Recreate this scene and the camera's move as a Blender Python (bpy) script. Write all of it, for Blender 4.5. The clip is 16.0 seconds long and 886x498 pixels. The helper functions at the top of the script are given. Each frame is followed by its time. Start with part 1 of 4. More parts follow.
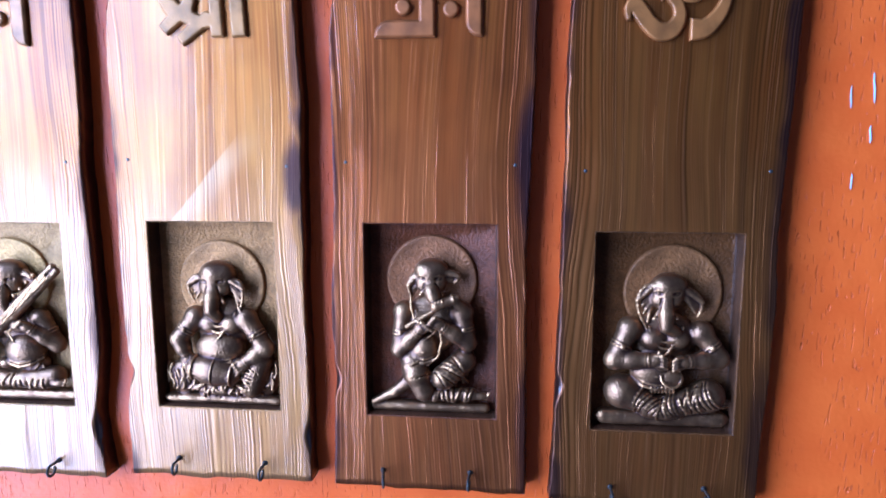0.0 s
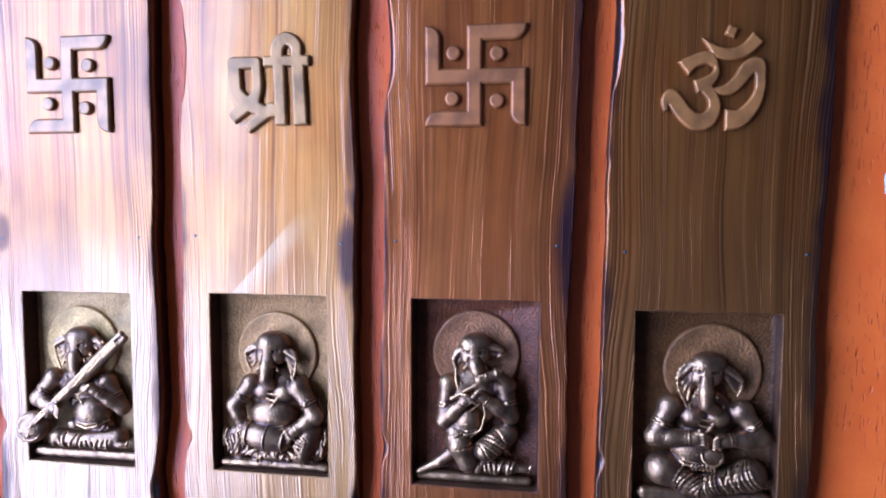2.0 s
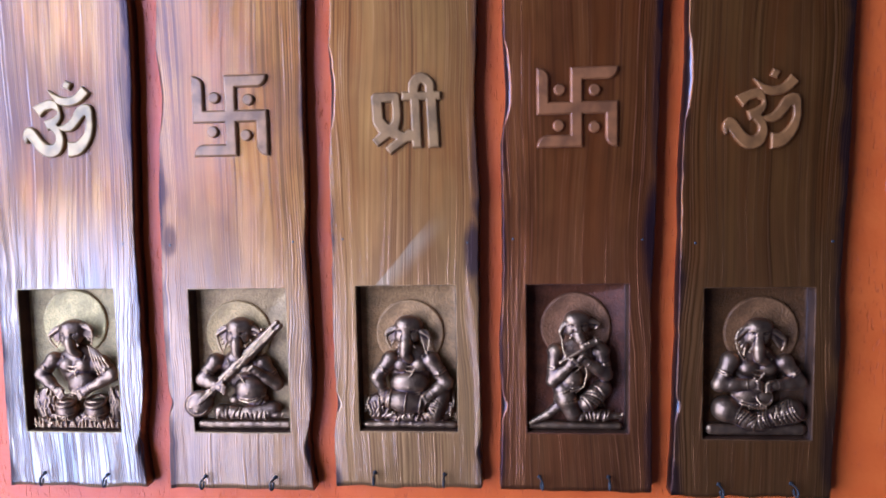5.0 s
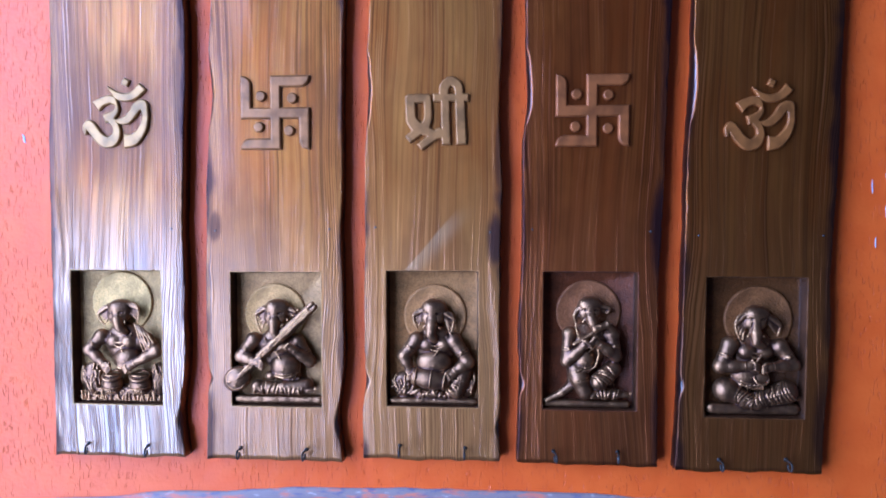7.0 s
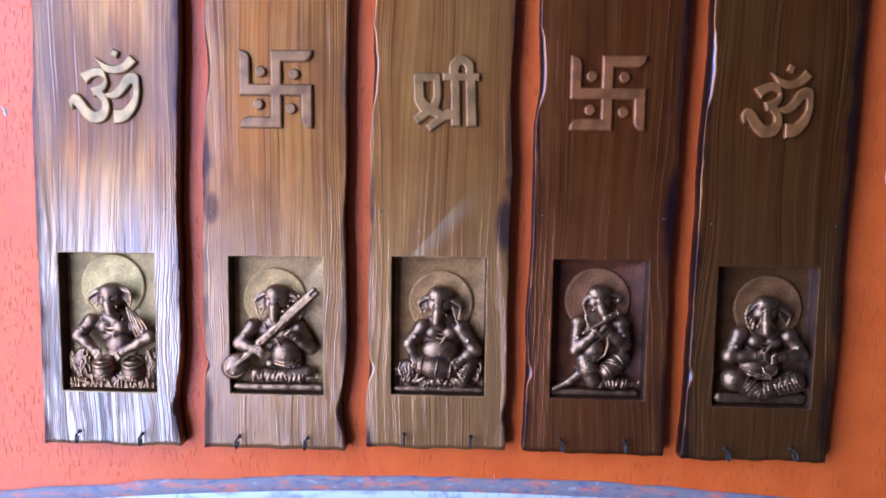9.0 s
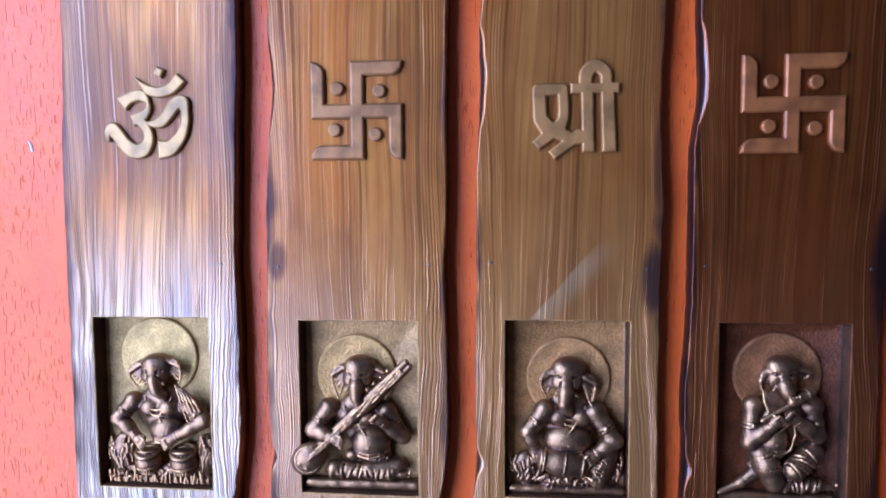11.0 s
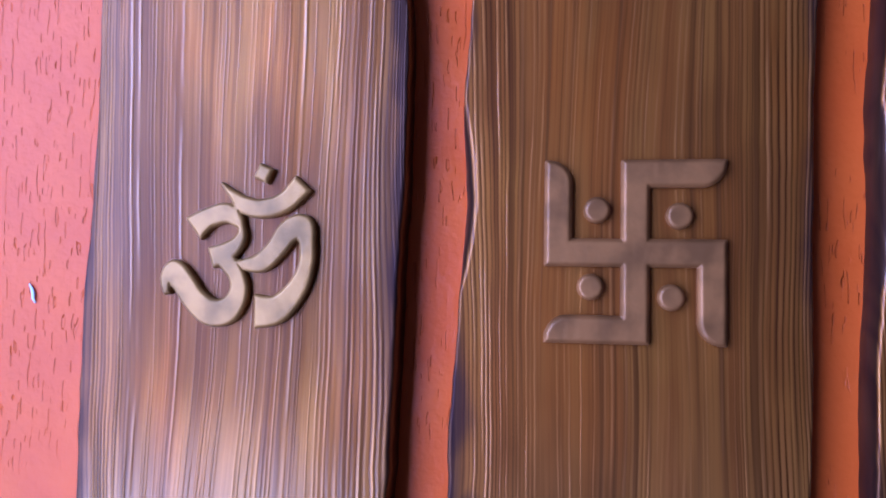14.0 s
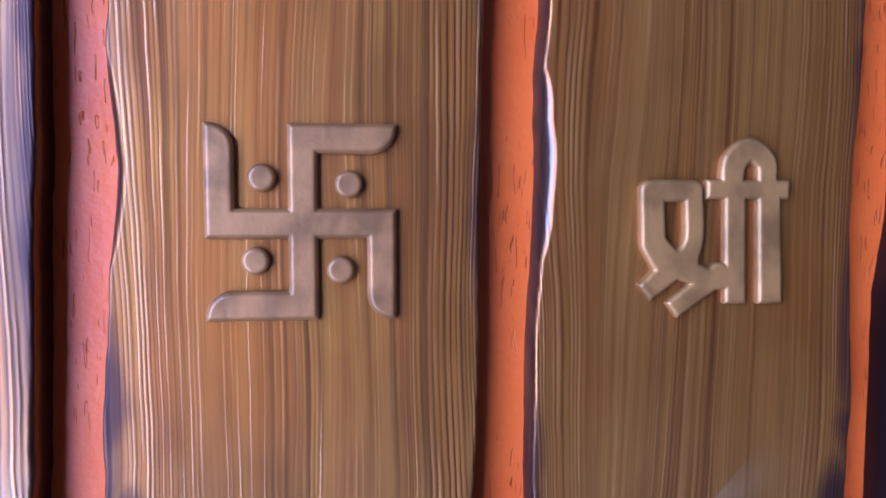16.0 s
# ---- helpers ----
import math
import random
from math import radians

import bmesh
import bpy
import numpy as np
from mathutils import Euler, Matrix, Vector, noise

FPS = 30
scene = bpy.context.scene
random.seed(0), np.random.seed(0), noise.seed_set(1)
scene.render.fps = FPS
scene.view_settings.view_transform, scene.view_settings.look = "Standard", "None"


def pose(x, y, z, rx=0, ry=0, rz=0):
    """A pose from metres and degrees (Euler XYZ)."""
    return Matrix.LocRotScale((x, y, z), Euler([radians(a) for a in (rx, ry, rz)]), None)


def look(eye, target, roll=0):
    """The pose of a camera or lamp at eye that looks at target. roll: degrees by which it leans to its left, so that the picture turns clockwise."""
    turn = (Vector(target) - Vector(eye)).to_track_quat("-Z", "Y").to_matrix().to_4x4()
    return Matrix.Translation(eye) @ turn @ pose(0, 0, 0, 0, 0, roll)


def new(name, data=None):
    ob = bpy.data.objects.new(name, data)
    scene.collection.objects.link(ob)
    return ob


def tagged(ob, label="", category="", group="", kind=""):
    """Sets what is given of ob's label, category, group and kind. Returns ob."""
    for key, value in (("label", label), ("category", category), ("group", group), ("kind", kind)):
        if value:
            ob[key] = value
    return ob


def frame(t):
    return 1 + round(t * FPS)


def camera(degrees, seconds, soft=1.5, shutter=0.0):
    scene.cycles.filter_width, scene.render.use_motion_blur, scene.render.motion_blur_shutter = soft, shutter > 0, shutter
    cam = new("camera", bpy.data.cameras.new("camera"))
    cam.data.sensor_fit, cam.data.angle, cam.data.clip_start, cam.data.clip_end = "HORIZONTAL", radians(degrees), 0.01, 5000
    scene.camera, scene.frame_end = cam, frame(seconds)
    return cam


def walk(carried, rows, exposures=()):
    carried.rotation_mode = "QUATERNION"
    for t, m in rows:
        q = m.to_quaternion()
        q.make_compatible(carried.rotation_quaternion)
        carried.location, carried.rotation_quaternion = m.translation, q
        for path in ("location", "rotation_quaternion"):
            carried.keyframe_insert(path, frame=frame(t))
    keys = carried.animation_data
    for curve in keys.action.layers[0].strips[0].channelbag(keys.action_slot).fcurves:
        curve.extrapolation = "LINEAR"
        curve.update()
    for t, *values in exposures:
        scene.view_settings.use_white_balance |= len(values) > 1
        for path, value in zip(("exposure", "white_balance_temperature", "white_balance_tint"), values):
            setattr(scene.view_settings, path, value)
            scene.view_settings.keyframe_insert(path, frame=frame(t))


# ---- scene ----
cam = camera(63.3, 16.0, 2.0)
PATH = [
    (0, (0.3, -0.546, 1.469), (0.084, 1.416, 1.151), -0.2),
    (0.5, (0.303, -0.545, 1.476), (0.088, 1.422, 1.189), -0.3),
    (1, (0.307, -0.546, 1.476), (0.104, 1.431, 1.248), -0.3),
    (1.5, (0.31, -0.553, 1.488), (0.074, 1.423, 1.293), -0.5),
    (2, (0.301, -0.571, 1.486), (-0.034, 1.395, 1.329), 0.1),
    (2.5, (0.282, -0.586, 1.484), (-0.075, 1.375, 1.315), 1.9),
    (3, (0.281, -0.597, 1.481), (-0.071, 1.367, 1.346), 1.7),
    (3.5, (0.296, -0.615, 1.488), (0.0, 1.352, 1.278), 2.0),
    (4, (0.298, -0.666, 1.489), (-0.128, 1.268, 1.208), 1.8),
    (4.5, (0.234, -0.714, 1.485), (-0.144, 1.242, 1.3), -0.3),
    (4.7, (0.17, -0.72, 1.504), (-0.006, 1.263, 1.32), -1.3),
    (6.8, (0.142, -0.803, 1.467), (-0.019, 1.188, 1.364), -0.4),
    (7, (0.132, -0.799, 1.466), (-0.017, 1.193, 1.365), -0.0),
    (7.5, (0.124, -0.791, 1.462), (0.02, 1.204, 1.367), 0.2),
    (8, (0.121, -0.784, 1.465), (0.03, 1.21, 1.345), 0.3),
    (10.3, (0.049, -0.727, 1.509), (0.007, 1.256, 1.254), 1.2),
    (10.5, (0.046, -0.705, 1.491), (-0.046, 1.286, 1.326), 0.9),
    (11, (0.024, -0.609, 1.508), (-0.19, 1.373, 1.35), -0.4),
    (11.5, (-0.017, -0.533, 1.525), (-0.28, 1.447, 1.414), -0.2),
    (12, (-0.078, -0.482, 1.529), (-0.336, 1.501, 1.531), 0.3),
    (12.5, (-0.142, -0.448, 1.553), (-0.296, 1.546, 1.525), -0.5),
    (13, (-0.173, -0.414, 1.552), (-0.334, 1.578, 1.495), -0.7),
    (13.5, (-0.151, -0.367, 1.564), (-0.465, 1.608, 1.58), 0.3),
    (14, (-0.145, -0.343, 1.563), (-0.442, 1.633, 1.64), 0.9),
    (14.5, (-0.142, -0.338, 1.567), (-0.263, 1.656, 1.653), 0.1),
    (15, (-0.131, -0.331, 1.561), (-0.117, 1.668, 1.632), 0.7),
    (15.5, (-0.111, -0.326, 1.579), (0.069, 1.662, 1.454), 0.5),
    (16, (-0.089, -0.321, 1.583), (0.159, 1.659, 1.455), 0.1),
]
walk(cam, [(t, look(eye, target, roll)) for t, eye, target, roll in PATH],
     [(0, 0.26, 3700, 6), (1.5, 0.24, 3700, 6), (2.5, 0.08, 3700, 9), (4, -0.16, 3700, 11), (4.7, -0.2, 3750, 11), (7, -0.27, 3850, 12), (8, -0.29, 3850, 12),
      (10.5, -0.26, 3900, 10), (11.5, -0.36, 3900, 12), (12.2, -0.66, 4250, 27), (13, -0.74, 4250, 31), (14, -0.74, 4100, 30), (15, -0.36, 4050, 28), (16, -0.02, 3850, 18)])

# ---- light ----
world = bpy.data.worlds.new("world")
scene.world = world
world.use_nodes = True
wn = world.node_tree.nodes
sky = wn.new("ShaderNodeTexSky")
sky.sky_type, sky.sun_disc = "NISHITA", False
sky.sun_elevation, sky.sun_rotation = radians(40), radians(200)
world.node_tree.links.new(sky.outputs[0], wn["Background"].inputs[0])
wn["Background"].inputs[1].default_value = 0.02


def area_lamp(name, eye, target, width, height, watts, colour):
    data = bpy.data.lights.new(name, "AREA")
    data.shape, data.size, data.size_y, data.energy, data.color = "RECTANGLE", width, height, watts, colour
    ob = new(name, data)
    ob.matrix_world = look(eye, target)
    return ob


# daylight in the tall opening of the side wall: bright ground below, blue sky above
area_lamp("daylight_ground", (-0.93, -1.22, 0.945), (0, -1.22, 0.945), 1.8, 1.17, 82, (0.83, 0.88, 1.0))
area_lamp("daylight_sky", (-0.93, -1.22, 1.99), (0, -1.22, 1.99), 1.8, 0.92, 96, (0.70, 0.81, 1.0))


# ---- materials ----
class Nodes:
    """Short hand for building a node material."""

    def __init__(self, name):
        self.mat = bpy.data.materials.new(name)
        self.mat.use_nodes = True
        self.tree = self.mat.node_tree
        self.bsdf = self.tree.nodes["Principled BSDF"]
        self.place = self.add("ShaderNodeTexCoord").outputs["Object"]

    def add(self, kind, **props):
        node = self.tree.nodes.new(kind)
        for key, value in props.items():
            setattr(node, key, value)
        return node

    def put(self, value, socket):
        if isinstance(value, bpy.types.NodeSocket):
            self.tree.links.new(value, socket)
        else:
            socket.default_value = value

    def math(self, op, a, b=0.0, c=0.0, clamp=False):
        node = self.add("ShaderNodeMath", operation=op, use_clamp=clamp)
        for value, socket in zip((a, b, c), node.inputs):
            self.put(value, socket)
        return node.outputs[0]

    def split(self, vec=None):
        node = self.add("ShaderNodeSeparateXYZ")
        self.put(vec or self.place, node.inputs[0])
        return node.outputs

    def join(self, x, y, z):
        node = self.add("ShaderNodeCombineXYZ")
        for value, socket in zip((x, y, z), node.inputs):
            self.put(value, socket)
        return node.outputs[0]

    def noise(self, vec, scale=1.0, detail=2.0, rough=0.5):
        node = self.add("ShaderNodeTexNoise")
        self.put(vec, node.inputs["Vector"])
        node.inputs["Scale"].default_value, node.inputs["Detail"].default_value, node.inputs["Roughness"].default_value = scale, detail, rough
        return node.outputs[0]

    def smooth(self, value, low, high, out0=0.0, out1=1.0):
        node = self.add("ShaderNodeMapRange", interpolation_type="SMOOTHSTEP")
        for v, socket in zip((value, low, high, out0, out1), node.inputs):
            self.put(v, socket)
        return node.outputs[0]

    def mix(self, fac, a, b, blend="MIX"):
        node = self.add("ShaderNodeMix", data_type="RGBA", blend_type=blend)
        self.put(fac, node.inputs[0])
        self.put((*a, 1) if isinstance(a, tuple) else a, node.inputs[6])
        self.put((*b, 1) if isinstance(b, tuple) else b, node.inputs[7])
        return node.outputs[2]

    def bump(self, height, distance, strength=1.0, normal=None):
        node = self.add("ShaderNodeBump")
        self.put(height, node.inputs["Height"])
        node.inputs["Distance"].default_value, node.inputs["Strength"].default_value = distance, strength
        if normal:
            self.put(normal, node.inputs["Normal"])
        return node.outputs[0]

    def done(self, colour, rough, metal=0.0, normal=None, coat=0.0, coat_rough=0.1, spec=0.5):
        b = self.bsdf.inputs
        self.put((*colour, 1) if isinstance(colour, tuple) else colour, b["Base Color"])
        self.put(rough, b["Roughness"])
        self.put(metal, b["Metallic"])
        self.put(coat, b["Coat Weight"])
        self.put(coat_rough, b["Coat Roughness"])
        self.put(spec, b["Specular IOR Level"])
        if normal:
            self.put(normal, b["Normal"])
            self.put(normal, b["Coat Normal"])
        return self.mat


def wood_material(name, seed, light, mid, dark, blotch, burn, patch=0.0, relief=0.6, stain=None, streaks=1.0, metal=0.62, gloss=0.22, sheer=0.42, brushed=1.0, ridge=0.45, wax=0.5, scorch=()):
    """Brushed, stained and varnished softwood; the grain runs along z and stands up in thin ridges."""
    n = Nodes(name)
    x, y, z = n.split()
    ax = n.math("ABSOLUTE", x)
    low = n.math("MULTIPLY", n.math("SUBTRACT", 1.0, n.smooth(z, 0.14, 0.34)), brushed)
    rim = n.smooth(ax, 0.036, 0.066)
    sway = n.math("SUBTRACT", n.noise(n.join(n.math("MULTIPLY", x, 9.0), seed, n.math("MULTIPLY", z, 3.2)), 1.0, 1.0), 0.5)
    ripple = n.math("SUBTRACT", n.noise(n.join(n.math("MULTIPLY", x, 40.0), seed + 3, n.math("MULTIPLY", z, 24.0)), 1.0, 2.0), 0.5)
    amp = n.math("MULTIPLY_ADD", n.math("MULTIPLY", rim, low), 0.0060, 0.0016)
    u = n.math("ADD", n.math("MULTIPLY_ADD", sway, 0.040, x), n.math("MULTIPLY", ripple, amp))
    broad = n.noise(n.join(n.math("MULTIPLY", u, 75.0), seed, n.math("MULTIPLY", z, 0.9)), 1.0, 2.0)
    soft = n.noise(n.join(n.math("MULTIPLY", u, 260.0), seed + 7, n.math("MULTIPLY", z, 2.0)), 1.0, 2.0, 0.6)
    fine = n.noise(n.join(n.math("MULTIPLY", u, 1300.0), seed + 11, n.math("MULTIPLY", z, 14.0)), 1.0, 2.0)
    cloud = n.noise(n.join(n.math("MULTIPLY", u, 13.0 * streaks), seed + 20, n.math("MULTIPLY", z, 6.5 if streaks == 1.0 else 3.2)), 1.0, 3.0, 0.6)
    # ridges: unevenly spaced lines, each with a strength of its own
    crowd = n.noise(n.join(n.math("MULTIPLY", u, 48.0), seed + 15, n.math("MULTIPLY", z, 0.7)), 1.0, 1.0)
    phase = n.math("ADD", n.math("MULTIPLY", u, 470.0), n.math("MULTIPLY", crowd, 9.0))
    count = n.math("FLOOR", phase)
    lot = n.add("ShaderNodeTexWhiteNoise", noise_dimensions="1D")
    n.put(n.math("ADD", count, seed * 3.7), lot.inputs["W"])
    along = n.noise(n.join(n.math("MULTIPLY", count, 3.7), seed + 25, n.math("MULTIPLY", z, 13.0)), 1.0, 2.0)
    away = n.math("ABSOLUTE", n.math("SUBTRACT", n.math("FRACT", phase), 0.5))
    wide = n.math("MAXIMUM", rim, low)
    peak = n.math("SUBTRACT", 1.0, n.smooth(away, 0.02, n.math("MULTIPLY_ADD", wide, 0.12, 0.30)))
    weight = n.math("MULTIPLY", n.smooth(n.math("ADD", lot.outputs[0], n.math("MULTIPLY", n.math("MULTIPLY_ADD", rim, 0.7, low), 0.28)), 0.10, 1.15), n.smooth(along, 0.32, 0.66))
    peak = n.math("MULTIPLY", peak, weight)
    bands = n.smooth(n.noise(n.join(n.math("MULTIPLY", u, 32.0), seed + 60, n.math("MULTIPLY", z, 1.8)), 1.0, 2.0), 0.38, 0.60)
    # stain: soft bands of tone, a darker seam beside each ridge
    colour = n.mix(n.smooth(broad, 0.25, 0.75), mid, light)
    glow = n.noise(n.join(n.math("MULTIPLY", u, 22.0), seed + 50, n.math("MULTIPLY", z, 7.0)), 1.0, 3.0, 0.55)
    colour = n.mix(n.math("MULTIPLY", n.smooth(glow, 0.46, 0.68), 0.55), colour, (light[0] * 0.92, light[1] * 0.66, light[2] * 0.40))
    colour = n.mix(n.math("MULTIPLY", n.smooth(glow, 0.46, 0.30), 0.45), colour, (light[0] * 1.15, light[1] * 1.25, light[2] * 1.1))
    colour = n.mix(n.math("MULTIPLY", n.smooth(soft, 0.46, 0.66), n.math("MULTIPLY_ADD", bands, 0.42, 0.28)), colour, dark)
    # paler towards the foot, by a share set for each board
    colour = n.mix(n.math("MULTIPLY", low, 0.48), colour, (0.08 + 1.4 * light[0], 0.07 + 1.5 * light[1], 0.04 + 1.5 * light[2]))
    colour = n.mix(n.math("MULTIPLY", n.smooth(fine, 0.46, 0.70), 0.24), colour, dark)
    colour = n.mix(n.math("MULTIPLY", n.smooth(cloud, 0.44, 0.70), blotch), colour, dark)
    if stain:
        # dark stain left round the carving and over the upper part
        streak = n.noise(n.join(n.math("MULTIPLY", u, 60.0), seed + 40, n.math("MULTIPLY", z, 5.0)), 1.0, 3.0, 0.6)
        off = n.math("ADD", n.math("POWER", n.math("DIVIDE", n.math("SUBTRACT", x, stain[0]), 0.06), 2.0), n.math("POWER", n.math("DIVIDE", n.math("SUBTRACT", z, stain[1]), 0.075), 2.0))
        off = n.math("ADD", off, n.math("MULTIPLY", n.math("SUBTRACT", streak, 0.5), 2.6))
        colour = n.mix(n.math("MULTIPLY", n.math("SUBTRACT", 1.0, n.smooth(off, 0.1, 1.6)), 0.7), colour, dark)
    if patch:
        # a paler tongue of stain that ends in a slanting edge above the recess
        slant = n.math("SUBTRACT", n.math("MULTIPLY_ADD", n.math("SUBTRACT", z, 0.216), 0.85, -0.030), n.math("MULTIPLY_ADD", ripple, 0.004, x))
        tongue = n.math("MULTIPLY", n.smooth(slant, 0.0, -0.0022), n.smooth(slant, -0.03, -0.004))
        tongue = n.math("MULTIPLY", tongue, n.math("MULTIPLY", n.smooth(z, 0.285, 0.25), n.smooth(z, 0.205, 0.215)))
        colour = n.mix(n.math("MULTIPLY", tongue, patch), colour, (0.62, 0.42, 0.22))
    seam = n.math("MULTIPLY", n.smooth(away, 0.24, 0.46), n.math("ADD", n.math("MULTIPLY", wide, 0.70), n.math("MULTIPLY_ADD", n.smooth(lot.outputs[1], 0.3, 0.9), 0.40, 0.06)))
    colour = n.mix(n.math("MULTIPLY", seam, n.math("MULTIPLY", n.smooth(along, 0.25, 0.55), n.math("MAXIMUM", wide, n.math("MULTIPLY_ADD", bands, 0.85, 0.12))), clamp=True), colour, dark)
    colour = n.mix(n.math("MULTIPLY", peak, n.math("MULTIPLY_ADD", wide, 0.24, 0.31)), colour, tuple(0.02 + 1.55 * v for v in light))
    # scorched rims
    singe = n.noise(n.join(n.math("MULTIPLY", x, 20.0), seed + 31, n.math("MULTIPLY", z, 15.0)), 1.0, 2.0)
    edge = n.smooth(n.math("ADD", n.math("MAXIMUM", n.math("ADD", x, 0.002), n.math("SUBTRACT", 0.0, x)), n.math("MULTIPLY", n.math("SUBTRACT", singe, 0.52), 0.030)), 0.070, 0.080)
    for sx, sz, rx, rz, force in scorch:
        # scorched patches, ragged along the grain
        off = n.math("ADD", n.math("POWER", n.math("DIVIDE", n.math("SUBTRACT", x, sx), rx), 2.0), n.math("POWER", n.math("DIVIDE", n.math("SUBTRACT", z, sz), rz), 2.0))
        off = n.math("ADD", off, n.math("MULTIPLY", n.math("SUBTRACT", singe, 0.5), 1.6))
        off = n.math("ADD", off, n.math("MULTIPLY", n.math("SUBTRACT", soft, 0.5), 0.8))
        edge = n.math("MAXIMUM", edge, n.math("MULTIPLY", n.smooth(off, 1.5, 0.2), force))
    colour = n.mix(n.math("MULTIPLY", edge, burn), colour, (0.018, 0.009, 0.012))
    # sides of the board, darker from just behind the front face
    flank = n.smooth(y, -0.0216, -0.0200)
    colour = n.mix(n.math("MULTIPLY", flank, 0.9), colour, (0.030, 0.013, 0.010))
    force = n.math("MULTIPLY", n.math("ADD", n.math("MULTIPLY_ADD", low, 0.58, n.math("MULTIPLY", rim, 0.18)), 0.20), relief)
    height = n.math("MULTIPLY", n.math("ADD", n.math("MULTIPLY", peak, 0.55), n.math("MULTIPLY_ADD", fine, 0.05, n.math("MULTIPLY", soft, 0.35))), force)
    height = n.math("ADD", height, n.math("MULTIPLY", cloud, 0.8))
    normal = n.bump(height, 0.0010)
    rough = n.math("MULTIPLY_ADD", cloud, 0.16, sheer)
    # varnish: thicker on the ridges and towards the foot
    sheen = n.math("MAXIMUM", n.math("MULTIPLY", low, wax), n.math("MULTIPLY_ADD", n.math("MAXIMUM", peak, n.math("MULTIPLY", rim, 0.15)), ridge - gloss, gloss))
    sheen = n.math("MULTIPLY", n.math("MULTIPLY_ADD", edge, -0.97, 1.0), sheen)
    lip = n.math("MULTIPLY", n.smooth(y, -0.0216, -0.0204), n.smooth(y, -0.014, -0.018))
    sheen = n.math("MAXIMUM", sheen, n.math("MULTIPLY", lip, 0.5))
    n.bsdf.inputs["Coat IOR"].default_value = 1.72
    return n.done(colour, rough, metal=metal, normal=normal, coat=sheen, coat_rough=n.math("MULTIPLY_ADD", low, 0.10, n.math("MULTIPLY_ADD", n.smooth(cloud, 0.3, 0.7), 0.08, 0.08)), spec=0.12)


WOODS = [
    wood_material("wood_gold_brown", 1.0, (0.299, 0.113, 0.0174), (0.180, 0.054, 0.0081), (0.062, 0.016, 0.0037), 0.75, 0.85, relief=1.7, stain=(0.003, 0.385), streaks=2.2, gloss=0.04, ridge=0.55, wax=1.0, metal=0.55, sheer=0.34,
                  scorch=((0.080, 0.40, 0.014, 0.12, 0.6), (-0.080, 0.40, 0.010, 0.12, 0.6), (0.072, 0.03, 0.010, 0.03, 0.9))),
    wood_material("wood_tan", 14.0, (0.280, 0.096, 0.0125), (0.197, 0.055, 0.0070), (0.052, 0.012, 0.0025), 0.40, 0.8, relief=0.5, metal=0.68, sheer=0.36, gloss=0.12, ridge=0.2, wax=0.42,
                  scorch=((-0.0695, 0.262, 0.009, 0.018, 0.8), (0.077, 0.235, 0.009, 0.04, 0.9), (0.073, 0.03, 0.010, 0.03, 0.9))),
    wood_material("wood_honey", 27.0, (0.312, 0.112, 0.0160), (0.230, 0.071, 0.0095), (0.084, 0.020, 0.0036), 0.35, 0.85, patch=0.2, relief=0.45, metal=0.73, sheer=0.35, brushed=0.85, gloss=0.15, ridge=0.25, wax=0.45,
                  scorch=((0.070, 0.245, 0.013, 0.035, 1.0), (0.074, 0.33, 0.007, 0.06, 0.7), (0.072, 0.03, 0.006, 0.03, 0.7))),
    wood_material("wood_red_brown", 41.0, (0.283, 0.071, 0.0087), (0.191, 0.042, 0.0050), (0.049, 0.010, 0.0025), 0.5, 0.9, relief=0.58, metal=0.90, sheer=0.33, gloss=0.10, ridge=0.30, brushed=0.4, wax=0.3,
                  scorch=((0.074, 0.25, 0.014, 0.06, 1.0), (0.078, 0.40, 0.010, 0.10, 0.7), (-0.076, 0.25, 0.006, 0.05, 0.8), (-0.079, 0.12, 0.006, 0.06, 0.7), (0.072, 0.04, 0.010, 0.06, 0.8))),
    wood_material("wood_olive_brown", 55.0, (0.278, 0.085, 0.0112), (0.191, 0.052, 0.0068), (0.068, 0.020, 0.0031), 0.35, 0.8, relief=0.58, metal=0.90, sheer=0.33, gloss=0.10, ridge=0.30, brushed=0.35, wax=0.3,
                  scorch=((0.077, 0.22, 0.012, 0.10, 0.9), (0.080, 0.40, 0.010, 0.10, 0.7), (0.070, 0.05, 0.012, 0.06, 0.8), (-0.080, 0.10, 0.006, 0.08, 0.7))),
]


def relief_material(name, colour, stipple):
    """Stained wood without grain, as on the carved symbols, discs and recess backs."""
    n = Nodes(name)
    a = n.noise(n.place, 55.0, 3.0)
    b = n.noise(n.place, 560.0 if stipple else 240.0, 2.0)
    dark = tuple(v * 0.55 for v in colour)
    tint = n.mix(n.smooth(a, 0.35, 0.7), colour, dark)
    if stipple:
        tint = n.mix(n.math("MULTIPLY", n.smooth(b, 0.56, 0.42), 0.4), tint, tuple(v * 0.35 for v in colour))
    normal = n.bump(b, 0.0009 if stipple else 0.0002)
    return n.done(tint, n.math("MULTIPLY_ADD", a, 0.2, 0.36), metal=0.2 if stipple else 0.4, normal=normal, coat=0.06 if stipple else 0.16, coat_rough=0.3 if stipple else 0.2, spec=0.08 if stipple else 0.15)


